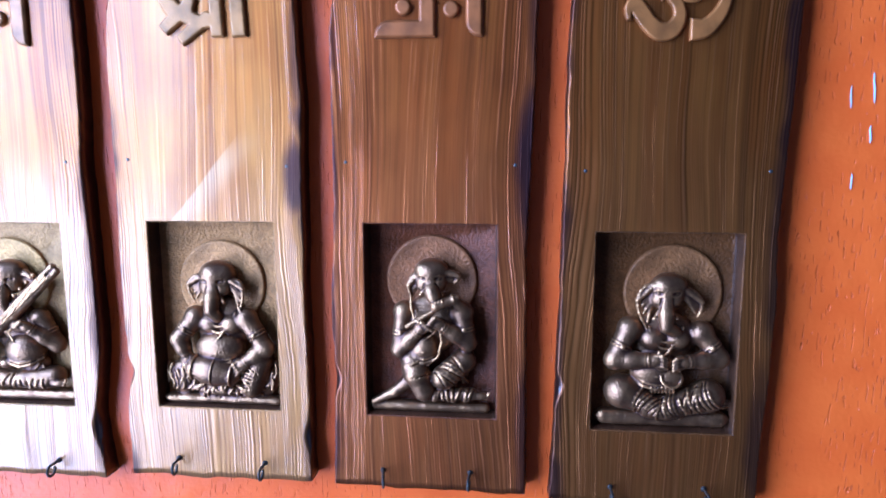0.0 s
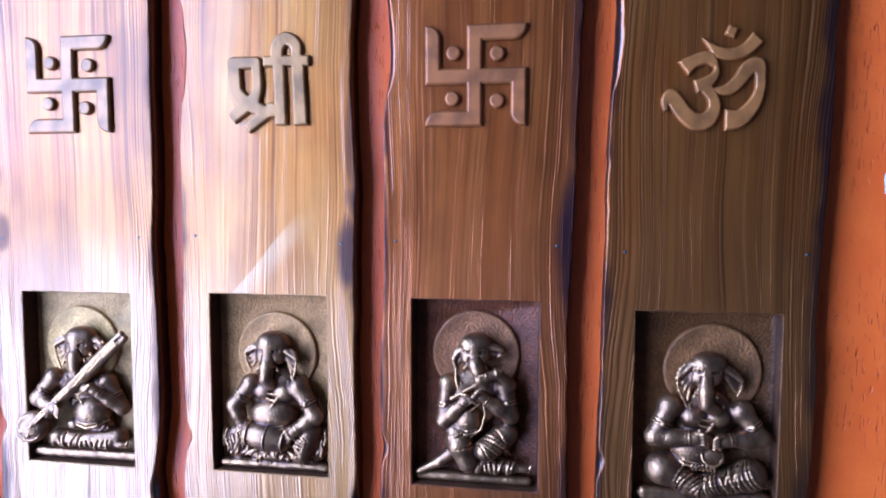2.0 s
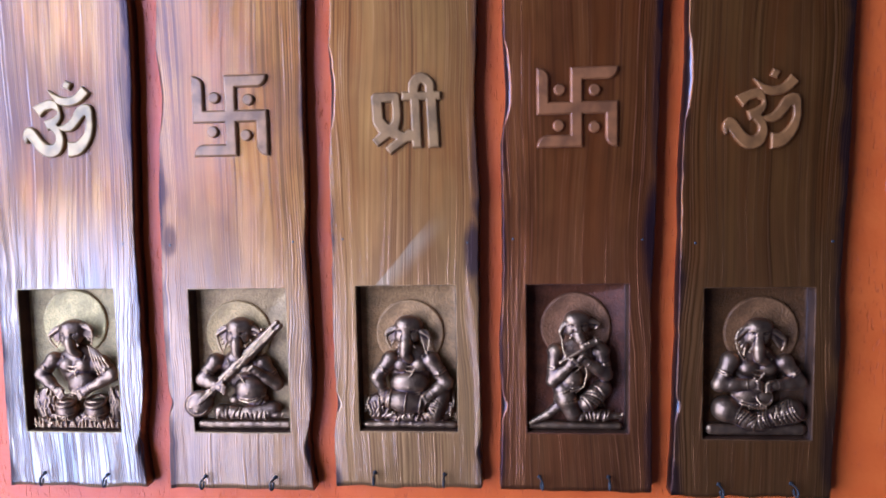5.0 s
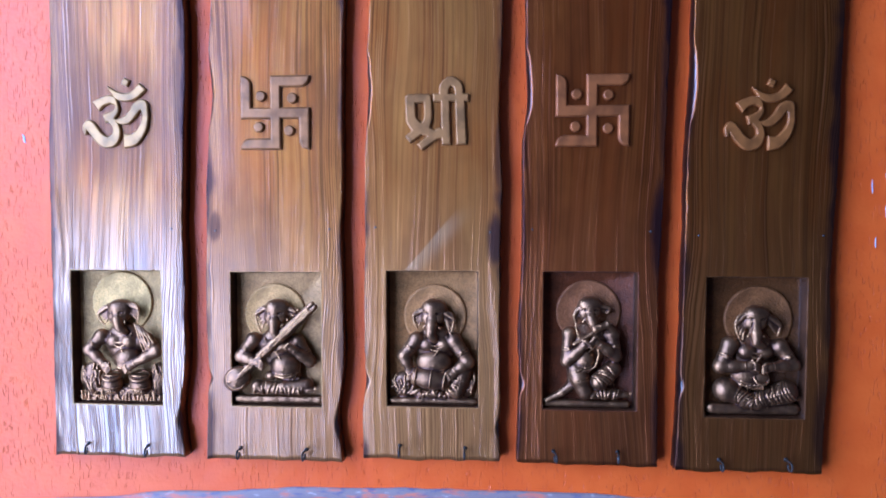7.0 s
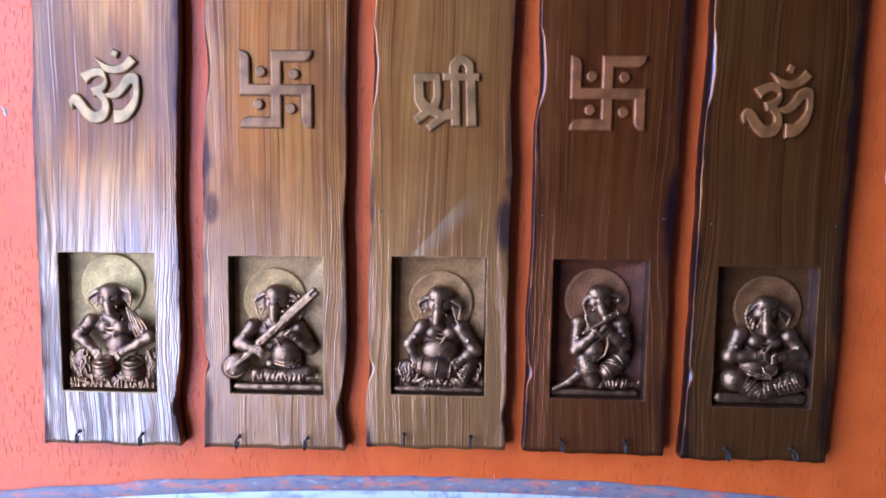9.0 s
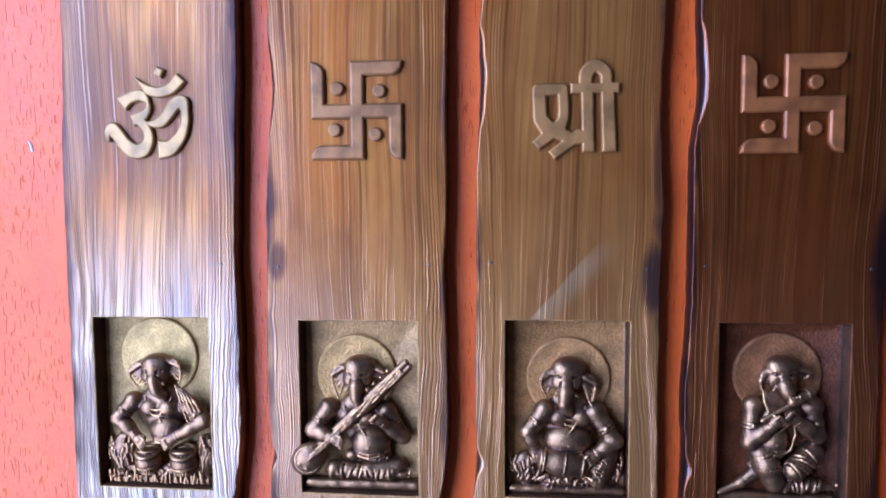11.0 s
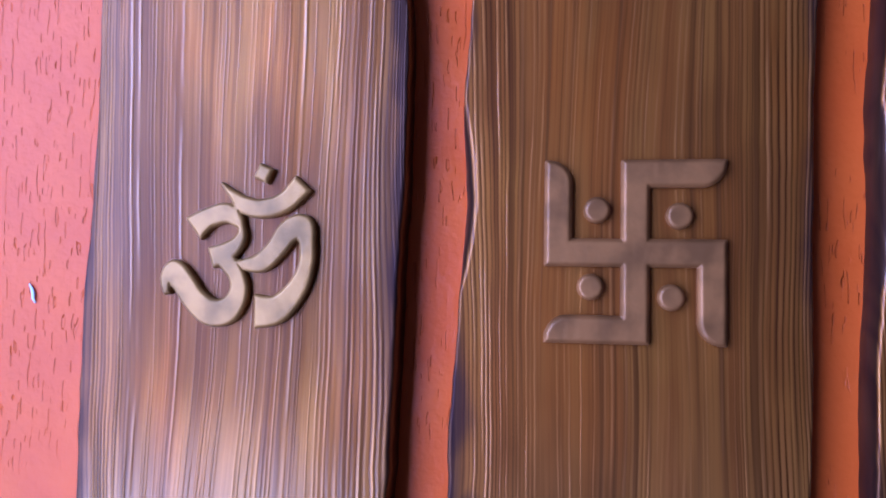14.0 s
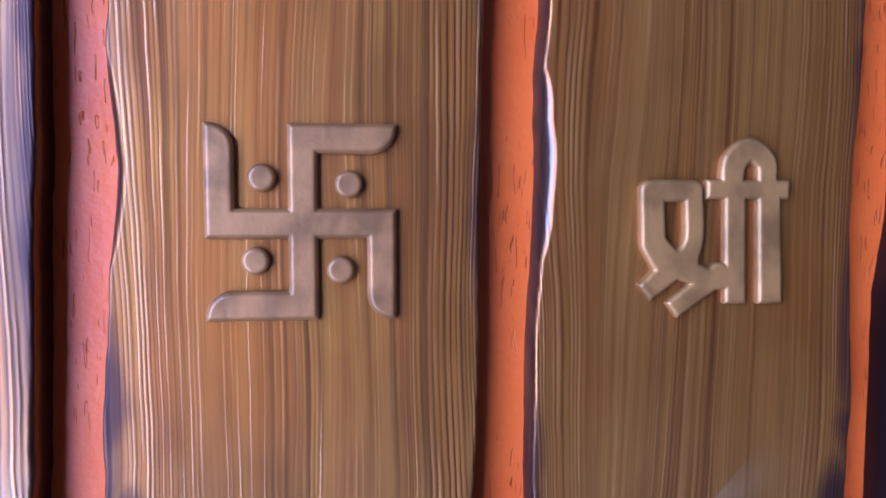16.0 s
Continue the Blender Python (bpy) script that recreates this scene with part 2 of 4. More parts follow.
SYMBOL_MATS = [relief_material("carving_stain_" + w, c, False) for w, c in (
    ("gold", (0.326, 0.153, 0.037)), ("tan", (0.255, 0.098, 0.026)), ("honey", (0.286, 0.116, 0.027)), ("red", (0.255, 0.074, 0.015)), ("olive", (0.265, 0.088, 0.016)))]
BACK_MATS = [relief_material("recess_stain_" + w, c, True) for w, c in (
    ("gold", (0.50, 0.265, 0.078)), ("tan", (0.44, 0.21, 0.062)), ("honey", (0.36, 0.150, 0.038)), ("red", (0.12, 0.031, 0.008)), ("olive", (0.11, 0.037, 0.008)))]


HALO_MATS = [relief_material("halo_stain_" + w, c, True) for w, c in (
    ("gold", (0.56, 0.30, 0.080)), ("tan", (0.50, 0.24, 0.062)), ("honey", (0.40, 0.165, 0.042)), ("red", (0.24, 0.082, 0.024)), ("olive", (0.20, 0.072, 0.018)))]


def bronze_material():
    n = Nodes("antique_bronze")
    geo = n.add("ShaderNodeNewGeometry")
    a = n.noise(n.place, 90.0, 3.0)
    # patina and crease shade both put into the colour; raised parts lighter
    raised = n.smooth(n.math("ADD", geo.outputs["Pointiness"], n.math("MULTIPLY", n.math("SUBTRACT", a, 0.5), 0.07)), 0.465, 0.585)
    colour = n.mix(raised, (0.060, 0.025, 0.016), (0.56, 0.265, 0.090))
    normal = n.bump(n.noise(n.place, 600.0, 2.0), 0.0004)
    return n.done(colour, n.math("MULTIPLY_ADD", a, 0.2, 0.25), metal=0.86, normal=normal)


def wall_material():
    n = Nodes("orange_scratched_plaster")
    x, y, z = n.split()
    wob = n.noise(n.join(n.math("MULTIPLY", x, 60.0), 0.0, n.math("MULTIPLY", z, 22.0)), 1.0, 2.0)
    u = n.math("MULTIPLY_ADD", wob, 0.006, x)
    worm = n.noise(n.join(n.math("MULTIPLY", u, 520.0), 2.0, n.math("MULTIPLY", z, 72.0)), 1.0, 1.0)
    where = n.noise(n.join(n.math("MULTIPLY", x, 24.0), 5.0, n.math("MULTIPLY", z, 12.0)), 1.0, 2.0)
    groove = n.math("MULTIPLY", n.smooth(worm, 0.62, 0.68), n.smooth(where, 0.38, 0.54))
    grit = n.noise(n.place, 260.0, 3.0)
    swell = n.noise(n.place, 28.0, 2.0)
    colour = n.mix(n.smooth(swell, 0.3, 0.7), (0.50, 0.068, 0.003), (0.54, 0.082, 0.004))
    colour = n.mix(n.math("MULTIPLY", groove, 0.10), colour, (0.22, 0.035, 0.012))
    height = n.math("ADD", n.math("MULTIPLY", groove, -0.6), n.math("MULTIPLY_ADD", grit, 0.22, n.math("MULTIPLY", swell, 0.9)))
    return n.done(colour, n.math("MULTIPLY_ADD", swell, 0.15, 0.38), normal=n.bump(height, 0.0016), coat=0.16, coat_rough=0.34, spec=0.12)


def plain_material(name, colour, rough, metal=0.0, grain=60.0, depth=0.0005):
    n = Nodes(name)
    a = n.noise(n.place, grain, 3.0)
    tint = n.mix(n.smooth(a, 0.3, 0.7), colour, tuple(v * 0.82 for v in colour))
    return n.done(tint, n.math("MULTIPLY_ADD", a, 0.12, rough - 0.06), metal=metal, normal=n.bump(a, depth))


def rim_material():
    """Grey-blue paint, smeared over with orange and grime along the rim."""
    n = Nodes("smeared_grey_blue_paint")
    x, y, z = n.split()
    smear = n.noise(n.join(n.math("MULTIPLY", x, 26.0), 1.0, n.math("MULTIPLY", z, 120.0)), 1.0, 4.0, 0.65)
    grime = n.noise(n.join(n.math("MULTIPLY", x, 60.0), 6.0, n.math("MULTIPLY", z, 160.0)), 1.0, 3.0, 0.6)
    colour = n.mix(n.smooth(smear, 0.50, 0.62), (0.205, 0.130, 0.108), (0.42, 0.12, 0.06))
    colour = n.mix(n.math("MULTIPLY", n.smooth(grime, 0.52, 0.68), 0.7), colour, (0.09, 0.07, 0.11))
    colour = n.mix(n.smooth(grime, 0.40, 0.28), colour, (0.32, 0.225, 0.185))
    return n.done(colour, 0.6, normal=n.bump(grime, 0.0010), spec=0.2)


def panel_material():
    """White painted panel, smudged grey and pink, with hairline cracks."""
    n = Nodes("dirty_white_paint")
    x, y, z = n.split()
    smudge = n.noise(n.join(n.math("MULTIPLY", x, 22.0), 4.0, n.math("MULTIPLY", z, 60.0)), 1.0, 4.0, 0.6)
    blush = n.noise(n.join(n.math("MULTIPLY", x, 9.0), 8.0, n.math("MULTIPLY", z, 40.0)), 1.0, 3.0)
    crack = n.math("ABSOLUTE", n.math("SUBTRACT", n.noise(n.join(n.math("MULTIPLY", x, 30.0), 2.0, n.math("MULTIPLY", z, 7.0)), 1.0, 3.0), 0.5))
    colour = n.mix(n.smooth(smudge, 0.46, 0.66), (0.52, 0.41, 0.32), (0.28, 0.21, 0.175))
    colour = n.mix(n.math("MULTIPLY", n.smooth(blush, 0.50, 0.68), 0.7), colour, (0.50, 0.31, 0.28))
    colour = n.mix(n.math("MULTIPLY", n.smooth(crack, 0.006, 0.001), 0.6), colour, (0.16, 0.12, 0.15))
    return n.done(colour, n.math("MULTIPLY_ADD", smudge, 0.2, 0.25), normal=n.bump(smudge, 0.0008))


BRONZE = bronze_material()
WALL = wall_material()
STEEL = relief_material("darkened_steel", (0.050, 0.034, 0.024), True)
# shade on the inner sides of the recesses, put in as a dark colour
RECESS_SHADE = relief_material("recess_side_shade", (0.060, 0.022, 0.008), True)
NAIL = plain_material("nail_steel", (0.075, 0.055, 0.042), 0.45, 0.7, 400.0, 0.0002)
BROWN_PAINT = plain_material("brown_wall_paint", (0.035, 0.028, 0.026), 0.6, 0, 12.0, 0.001)
CEILING = plain_material("ceiling_paint", (0.10, 0.096, 0.092), 0.7, 0, 10.0, 0.001)
TAUPE = plain_material("taupe_wall_paint", (0.055, 0.048, 0.042), 0.6, 0, 10.0, 0.001)
FLECK = plain_material("fleck_white", (0.60, 0.60, 0.62), 0.5, 0, 300.0, 0.0003)
GREY_BLUE = rim_material()
TILE = panel_material()
FLOOR = plain_material("grey_floor_tile", (0.045, 0.042, 0.042), 0.35, 0, 8.0, 0.0005)


# ---- mesh helpers ----
def from_bm(bm, name, material, smooth=True):
    me = bpy.data.meshes.new(name)
    bm.normal_update()
    bm.to_mesh(me)
    bm.free()
    me.materials.append(material)
    if smooth:
        me.polygons.foreach_set("use_smooth", [True] * len(me.polygons))
    return me


def part(name, bm, material, parent, label="", smooth=True):
    """Links a bmesh or a mesh as one object under a thing or a part."""
    me = bm if isinstance(bm, bpy.types.Mesh) else from_bm(bm, name, material, smooth)
    ob = new(name, me)
    ob.parent = parent
    return tagged(ob, label)


def box_bm(x0, x1, y0, y1, z0, z1, bevel=0.0):
    bm = bmesh.new()
    bmesh.ops.create_cube(bm, size=1.0)
    for v in bm.verts:
        v.co = ((x0 + x1) / 2 + v.co.x * (x1 - x0), (y0 + y1) / 2 + v.co.y * (y1 - y0), (z0 + z1) / 2 + v.co.z * (z1 - z0))
    if bevel:
        bmesh.ops.bevel(bm, geom=bm.edges[:], offset=bevel, segments=2, affect="EDGES", profile=0.6)
    return bm


def structure(name, bm, material, label, category):
    return tagged(new(name, from_bm(bm, name, material, False)), label, category, kind="structure")


# ---- sculpting: distance fields turned into meshes ----
class Clay:
    """A block of clay in millimetres: u to the right, v up, w out of the wall."""

    def __init__(self, low, high, step):
        self.low, self.step = np.array(low, float), step
        self.count = np.ceil((np.array(high, float) - self.low) / step).astype(int) + 1
        self.d = np.full(self.count, 30.0, np.float32)

    def region(self, low, high):
        a = np.clip(((np.array(low) - self.low) / self.step).astype(int) - 1, 0, self.count - 1)
        b = np.clip(((np.array(high) - self.low) / self.step).astype(int) + 3, 1, self.count)
        cut = tuple(slice(i, max(j, i + 1)) for i, j in zip(a, b))
        axes = [self.low[k] + self.step * np.arange(cut[k].start, cut[k].stop) for k in range(3)]
        return cut, axes[0][:, None, None], axes[1][None, :, None], axes[2][None, None, :]

    def blend(self, cut, d, k):
        old = self.d[cut]
        h = np.maximum(k - np.abs(old - d), 0) / max(k, 1e-6)
        self.d[cut] = np.minimum(old, d) - h * h * k * 0.25

    def ball(self, c, r, k=2.0, turn=0.0):
        """An ellipsoid with radii r, turned in the picture plane by turn degrees."""
        r = np.array(r, float) if np.ndim(r) else np.array([r, r, r], float)
        reach = r.max() + k + 4
        cut, u, v, w = self.region(np.array(c) - reach, np.array(c) + reach)
        ca, sa = math.cos(radians(turn)), math.sin(radians(turn))
        du, dv, dw = u - c[0], v - c[1], w - c[2]
        p, q = (ca * du + sa * dv) / r[0], (-sa * du + ca * dv) / r[1]
        s = dw / r[2]
        k0 = np.sqrt(p * p + q * q + s * s)
        k1 = np.sqrt((p / r[0]) ** 2 + (q / r[1]) ** 2 + (s / r[2]) ** 2) + 1e-6
        self.blend(cut, k0 * (k0 - 1) / k1, k)

    def rod_field(self, a, b, ra, rb, k):
        a, b = np.array(a, float), np.array(b, float)
        reach = max(ra, rb) + k + 3
        cut, u, v, w = self.region(np.minimum(a, b) - reach, np.maximum(a, b) + reach)
        ab = b - a
        t = np.clip(((u - a[0]) * ab[0] + (v - a[1]) * ab[1] + (w - a[2]) * ab[2]) / (ab @ ab + 1e-9), 0, 1)
        return cut, np.sqrt((u - a[0] - t * ab[0]) ** 2 + (v - a[1] - t * ab[1]) ** 2 + (w - a[2] - t * ab[2]) ** 2) - (ra + (rb - ra) * t)

    def rod(self, a, b, ra, rb=None, k=1.5):
        """A rod with rounded ends that tapers from ra to rb."""
        cut, d = self.rod_field(a, b, ra, ra if rb is None else rb, k)
        self.blend(cut, d, k)

    def groove(self, points, radius, k=0.5):
        """A rounded channel along the points, cut out of the clay."""
        for p, q in zip(points, points[1:]):
            cut, d = self.rod_field(p, q, radius, radius, k)
            old = self.d[cut]
            h = np.maximum(k - np.abs(old + d), 0) / k
            self.d[cut] = np.maximum(old, -d) + h * h * k * 0.25

    def line(self, points, ra, rb=None, k=1.2):
        rb = ra if rb is None else rb
        m = len(points) - 1
        for i in range(m):
            self.rod(points[i], points[i + 1], ra + (rb - ra) * i / m, ra + (rb - ra) * (i + 1) / m, k)

    def slab(self, c, half, radius, k=1.0):
        """A box with rounded edges."""
        half = np.array(half, float)
        reach = half + k + 3
        cut, u, v, w = self.region(np.array(c) - reach, np.array(c) + reach)
        q = [np.abs(e - c[i]) - half[i] + radius for i, e in enumerate((u, v, w))]
        out = np.sqrt(sum(np.maximum(e, 0) ** 2 for e in q))
        d = out + np.minimum(np.maximum(np.maximum(q[0], q[1]), q[2]), 0) - radius
        self.blend(cut, d, k)

    def ring(self, c, radius, thick, axis, k=0.5):
        """A bangle round the given axis."""
        axis = np.array(axis, float) / np.linalg.norm(axis)
        reach = radius + thick + k + 2
        cut, u, v, w = self.region(np.array(c) - reach, np.array(c) + reach)
        du, dv, dw = u - c[0], v - c[1], w - c[2]
        along = du * axis[0] + dv * axis[1] + dw * axis[2]
        away = np.sqrt(np.maximum(du * du + dv * dv + dw * dw - along * along, 0))
        self.blend(cut, np.sqrt((away - radius) ** 2 + along * along) - thick, k)

    def mesh(self, name, material):
        """The surface, by surface nets; metres, with w pointing to -y."""
        d = self.d
        for axis in range(3):
            for end in (0, -1):
                d[tuple(end if k == axis else slice(None) for k in range(3))] = 1.0
        s = d < 0
        n = np.array(d.shape) - 1
        total, weight = np.zeros((*n, 3), np.float32), np.zeros(tuple(n), np.float32)
        corner = lambda arr, o: arr[o[0]:n[0] + o[0], o[1]:n[1] + o[1], o[2]:n[2] + o[2]]
        for axis in range(3):
            rest = [k for k in range(3) if k != axis]
            for i in (0, 1):
                for j in (0, 1):
                    o = [0, 0, 0]
                    o[rest[0]], o[rest[1]] = i, j
                    e = list(o)
                    e[axis] = 1
                    a, b = corner(d, o), corner(d, e)
                    hit = (a < 0) != (b < 0)
                    t = np.where(hit, a / np.where(hit, a - b, 1), 0)
                    for k in range(3):
                        total[..., k] += np.where(hit, (o[k] + t) if k == axis else o[k], 0)
                    weight += hit
        live = weight > 0
        index = np.full(tuple(n), -1, np.int64)
        index[live] = np.arange(live.sum())
        cells = np.argwhere(live)
        co = (cells + total[live] / weight[live][:, None]) * self.step + self.low
        quads = []
        for axis in range(3):
            b, c = (axis + 1) % 3, (axis + 2) % 3
            lo = [slice(1, n[k]) for k in range(3)]
            lo[axis] = slice(0, n[axis])
            hi = list(lo)
            hi[axis] = slice(1, n[axis] + 1)
            s0, s1 = s[tuple(lo)], s[tuple(hi)]
            for flip in (False, True):
                at = np.argwhere((s0 & ~s1) if not flip else (~s0 & s1))
                if not len(at):
                    continue
                at[:, b] += 1
                at[:, c] += 1
                ids = []
                for ob, oc in ((0, 0), (1, 0), (1, 1), (0, 1)):
                    p = at.copy()
                    p[:, b] -= 1 - ob
                    p[:, c] -= 1 - oc
                    ids.append(index[p[:, 0], p[:, 1], p[:, 2]])
                quad = np.stack(ids, 1)
                quads.append(quad[:, ::-1] if flip else quad)
        faces = np.concatenate(quads)
        faces = faces[(faces >= 0).all(1)]
        verts = np.stack([co[:, 0], -co[:, 2], co[:, 1]], 1) / 1000
        me = bpy.data.meshes.new(name)
        me.from_pydata(verts.tolist(), [], faces.tolist())
        me.materials.append(material)
        me.polygons.foreach_set("use_smooth", [True] * len(me.polygons))
        me.update()
        return me


# ---- the room: scratched orange wall and plain walls that close it ----
FACE, DEEP = 0.022, 0.016     # front of the boards, depth of the recesses
PLASTER = -0.004              # face of the plaster, in which the boards are bedded


def wall_with_arch():
    bm = bmesh.new()
    nx, nz = 90, 60
    x0, x1, z0, z1 = -0.95, 2.2, 0.0, 2.7
    grid = []
    for i in range(nx + 1):
        column = []
        for j in range(nz + 1):
            x, z = x0 + (x1 - x0) * i / nx, z0 + (z1 - z0) * j / nz
            y = PLASTER + 0.0006 * noise.noise((x * 4, z * 4, 0))
            column.append(bm.verts.new((x, y, z)))
        grid.append(column)
    for i in range(nx):
        for j in range(nz):
            bm.faces.new((grid[i][j], grid[i + 1][j], grid[i + 1][j + 1], grid[i][j + 1]))
    back = box_bm(x0, x1, PLASTER + 0.003, 0.15, z0, z1)
    me = bpy.data.meshes.new("slab")
    back.to_mesh(me)
    back.free()
    bm.from_mesh(me)
    bpy.data.meshes.remove(me)
    return bm


wall_north = structure("wall_north", wall_with_arch(), WALL, "orange painted plaster wall with fine vertical scratches", "wall")
structure("floor", box_bm(-1.10, 2.35, -2.85, 0.15, -0.12, 0.0), FLOOR, "plain grey tiled floor", "floor")
structure("ceiling", box_bm(-1.10, 2.35, -2.85, 0.15, 2.7, 2.85), CEILING, "plain dull grey ceiling", "ceiling")
structure("wall_east", box_bm(2.2, 2.35, -2.7, 0.0, 0.0, 2.7), BROWN_PAINT, "plain brown side wall", "wall")
structure("wall_south", box_bm(-1.10, 2.35, -2.85, -2.7, 0.0, 2.7), TAUPE, "plain dull taupe back wall", "wall")
west = bmesh.new()
for y0, y1, z0, z1 in ((-2.7, -2.2, 0, 2.7), (-0.24, 0.0, 0, 2.7), (-2.2, -0.24, 0, 0.34), (-2.2, -0.24, 2.5, 2.7)):
    piece = box_bm(-1.10, -0.95, y0, y1, z0, z1)
    me = bpy.data.meshes.new("piece")
    piece.to_mesh(me)
    piece.free()
    west.from_mesh(me)
    bpy.data.meshes.remove(me)
structure("wall_west", west, BROWN_PAINT, "plain brown wall with a tall open window", "wall")


def fleck_bm(length, width, lean):
    """A splinter-shaped white fleck."""
    bm = bmesh.new()
    bmesh.ops.create_uvsphere(bm, u_segments=8, v_segments=6, radius=0.5)
    for v in bm.verts:
        z = v.co.z
        wob = 0.25 * math.sin(9 * z + lean * 40)
        v.co = ((v.co.x + wob) * width + lean * z * length, v.co.y * 0.0012, z * length)
    return bm


for cx, cz, length, width, lean in ((-0.411, 1.551, 0.0105, 0.0022, -0.3), (-0.474, 1.497, 0.007, 0.0016, 0.05), (0.543, 1.499, 0.022, 0.0010, -0.1),
                                    (0.543, 1.467, 0.013, 0.0011, -0.08), (0.528, 1.493, 0.016, 0.0007, -0.06), (0.533, 1.434, 0.012, 0.0006, 0.0)):
    ob = part("white_fleck", fleck_bm(length, width, lean), FLECK, wall_north, "small white fleck on the orange paint")
    ob.location = (cx, PLASTER - 0.0006, cz)


# the low arched surround under the boards
def arch_z(x, crown):
    return crown - (x - 0.10) ** 2 / (2 * 4.6)


def arch_band(x0, x1, top, bottom, out, material_round, steps=72):
    """A strip along the arch with a rounded front."""
    bm = bmesh.new()
    rows = []
    for i in range(steps + 1):
        x = x0 + (x1 - x0) * i / steps
        wob = 0.0030 * noise.noise((x * 14, 3, 0)) + 0.0022 * noise.noise((x * 60, 8, 0))
        row = []
        for k in range(7):
            a = k / 6
            z = arch_z(x, top + (bottom - top) * a) + wob * (1 - a)
            row.append(bm.verts.new((x, -out * math.sin(math.pi * (0.06 + 0.88 * a)) ** 0.6 if material_round else -out, z)))
        row.insert(0, bm.verts.new((x, 0.002, arch_z(x, top) + wob)))
        row.append(bm.verts.new((x, 0.002, arch_z(x, bottom))))
        rows.append(row)
    for a, b in zip(rows, rows[1:]):
        for k in range(len(a) - 1):
            bm.faces.new((a[k], a[k + 1], b[k + 1], b[k]))
    bmesh.ops.recalc_face_normals(bm, faces=bm.faces)
    return bm


surround = tagged(new("arched_surround"), "low arched white tile panel with grey-blue painted rim", "wall panel")
surround.location = (0, PLASTER, 0)
part("rim", arch_band(-0.72, 1.14, 1.1550, 1.1370, 0.0030, True), GREY_BLUE, surround, "smeared grey-blue painted rim")
bm = bmesh.new()
cols = []
for i in range(73):
    x = -0.72 + 1.86 * i / 72
    cols.append([bm.verts.new((x, y, z)) for y, z in ((0.001, arch_z(x, 1.1395)), (-0.0012, arch_z(x, 1.1385)), (-0.0020, arch_z(x, 1.137)), (-0.0020, 0.90), (0.001, 0.90))])
for a, b in zip(cols, cols[1:]):
    for j in range(4):
        bm.faces.new((a[j], a[j + 1], b[j + 1], b[j]))
bm.faces.new(cols[0])
bm.faces.new(cols[-1][::-1])
bmesh.ops.recalc_face_normals(bm, faces=bm.faces)
part("panel", bm, TILE, surround, "glossy white panel", smooth=False)


# ---- carved symbols ----
def glyph(strokes, dots, name, material, rise=4.2, step=0.55, fillet=1.2):
    """Strokes of (points, widths at the points, flat start, flat end) as a raised carving with softened edges; millimetres."""
    pts = np.array([p for s in strokes for p in s[0]] + [d[:2] for d in dots])
    low, high = pts.min(0) - 12, pts.max(0) + 12
    u = np.arange(low[0], high[0], step)[:, None]
    v = np.arange(low[1], high[1], step)[None, :]
    flat = np.full((u.size, v.size), 30.0)
    for points, widths, cap_a, cap_b in strokes:
        # a smooth run through the given points
        run = []
        m = len(points)
        wa, wb = widths[0], widths[-1]
        for i in range(m - 1):
            p = [np.array(points[min(max(i + o, 0), m - 1)], float) for o in (-1, 0, 1, 2)]
            for t in np.arange(0, 1, 0.2 if m > 2 else 1.0):
                run.append(0.5 * (2 * p[1] + (p[2] - p[0]) * t + (2 * p[0] - 5 * p[1] + 4 * p[2] - p[3]) * t * t + (3 * p[1] - p[0] - 3 * p[2] + p[3]) * t ** 3))
        run.append(np.array(points[-1], float))
        d = np.full_like(flat, 30.0)
        for i in range(len(run) - 1):
            a, b = run[i], run[i + 1]
            ab = b - a
            t = np.clip(((u - a[0]) * ab[0] + (v - a[1]) * ab[1]) / (ab @ ab + 1e-9), 0, 1)
            r = np.interp((i + t) * (m - 1) / (len(run) - 1), range(m), widths) / 2
            d = np.minimum(d, np.sqrt((u - a[0] - t * ab[0]) ** 2 + (v - a[1] - t * ab[1]) ** 2) - r)
        for cap, end, inner, wide in ((cap_a, run[0], run[1], wa), (cap_b, run[-1], run[-2], wb)):
            if cap:
                way = (end - inner) / np.linalg.norm(end - inner)
                plane = (u - end[0]) * way[0] + (v - end[1]) * way[1]
                near = np.hypot(u - end[0], v - end[1]) < wide * 0.8
                d = np.where(near, np.maximum(d, plane), d)
        flat = np.minimum(flat, d)
    for x, z, half, turn in dots:
        if turn is None:
            d = np.hypot(u - x, v - z) - half
        else:
            ca, sa = math.cos(radians(turn)), math.sin(radians(turn))
            p, q = ca * (u - x) + sa * (v - z), -sa * (u - x) + ca * (v - z)
            d = np.maximum(np.abs(p), np.abs(q)) - half
        flat = np.minimum(flat, d)
    return extrude(flat, low, rise, step, fillet, name, material)


def extrude(flat, low, rise, step, fillet, name, material):
    clay = Clay((low[0], low[1], -2.2), (low[0] + step * (flat.shape[0] - 1) - step / 2, low[1] + step * (flat.shape[1] - 1) - step / 2, rise + 2), step)
    flat = flat[:clay.count[0], :clay.count[1]]
    w = clay.low[2] + step * np.arange(clay.count[2])
    tall = (w - rise)[None, None, :]
    side = flat[:, :, None] + 0 * tall
    body = np.maximum(np.maximum(side, tall), (side + tall + fillet) * 0.7071)
    clay.d = np.maximum(body, -1.2 - w[None, None, :]).astype(np.float32)
    return clay.mesh(name, material)


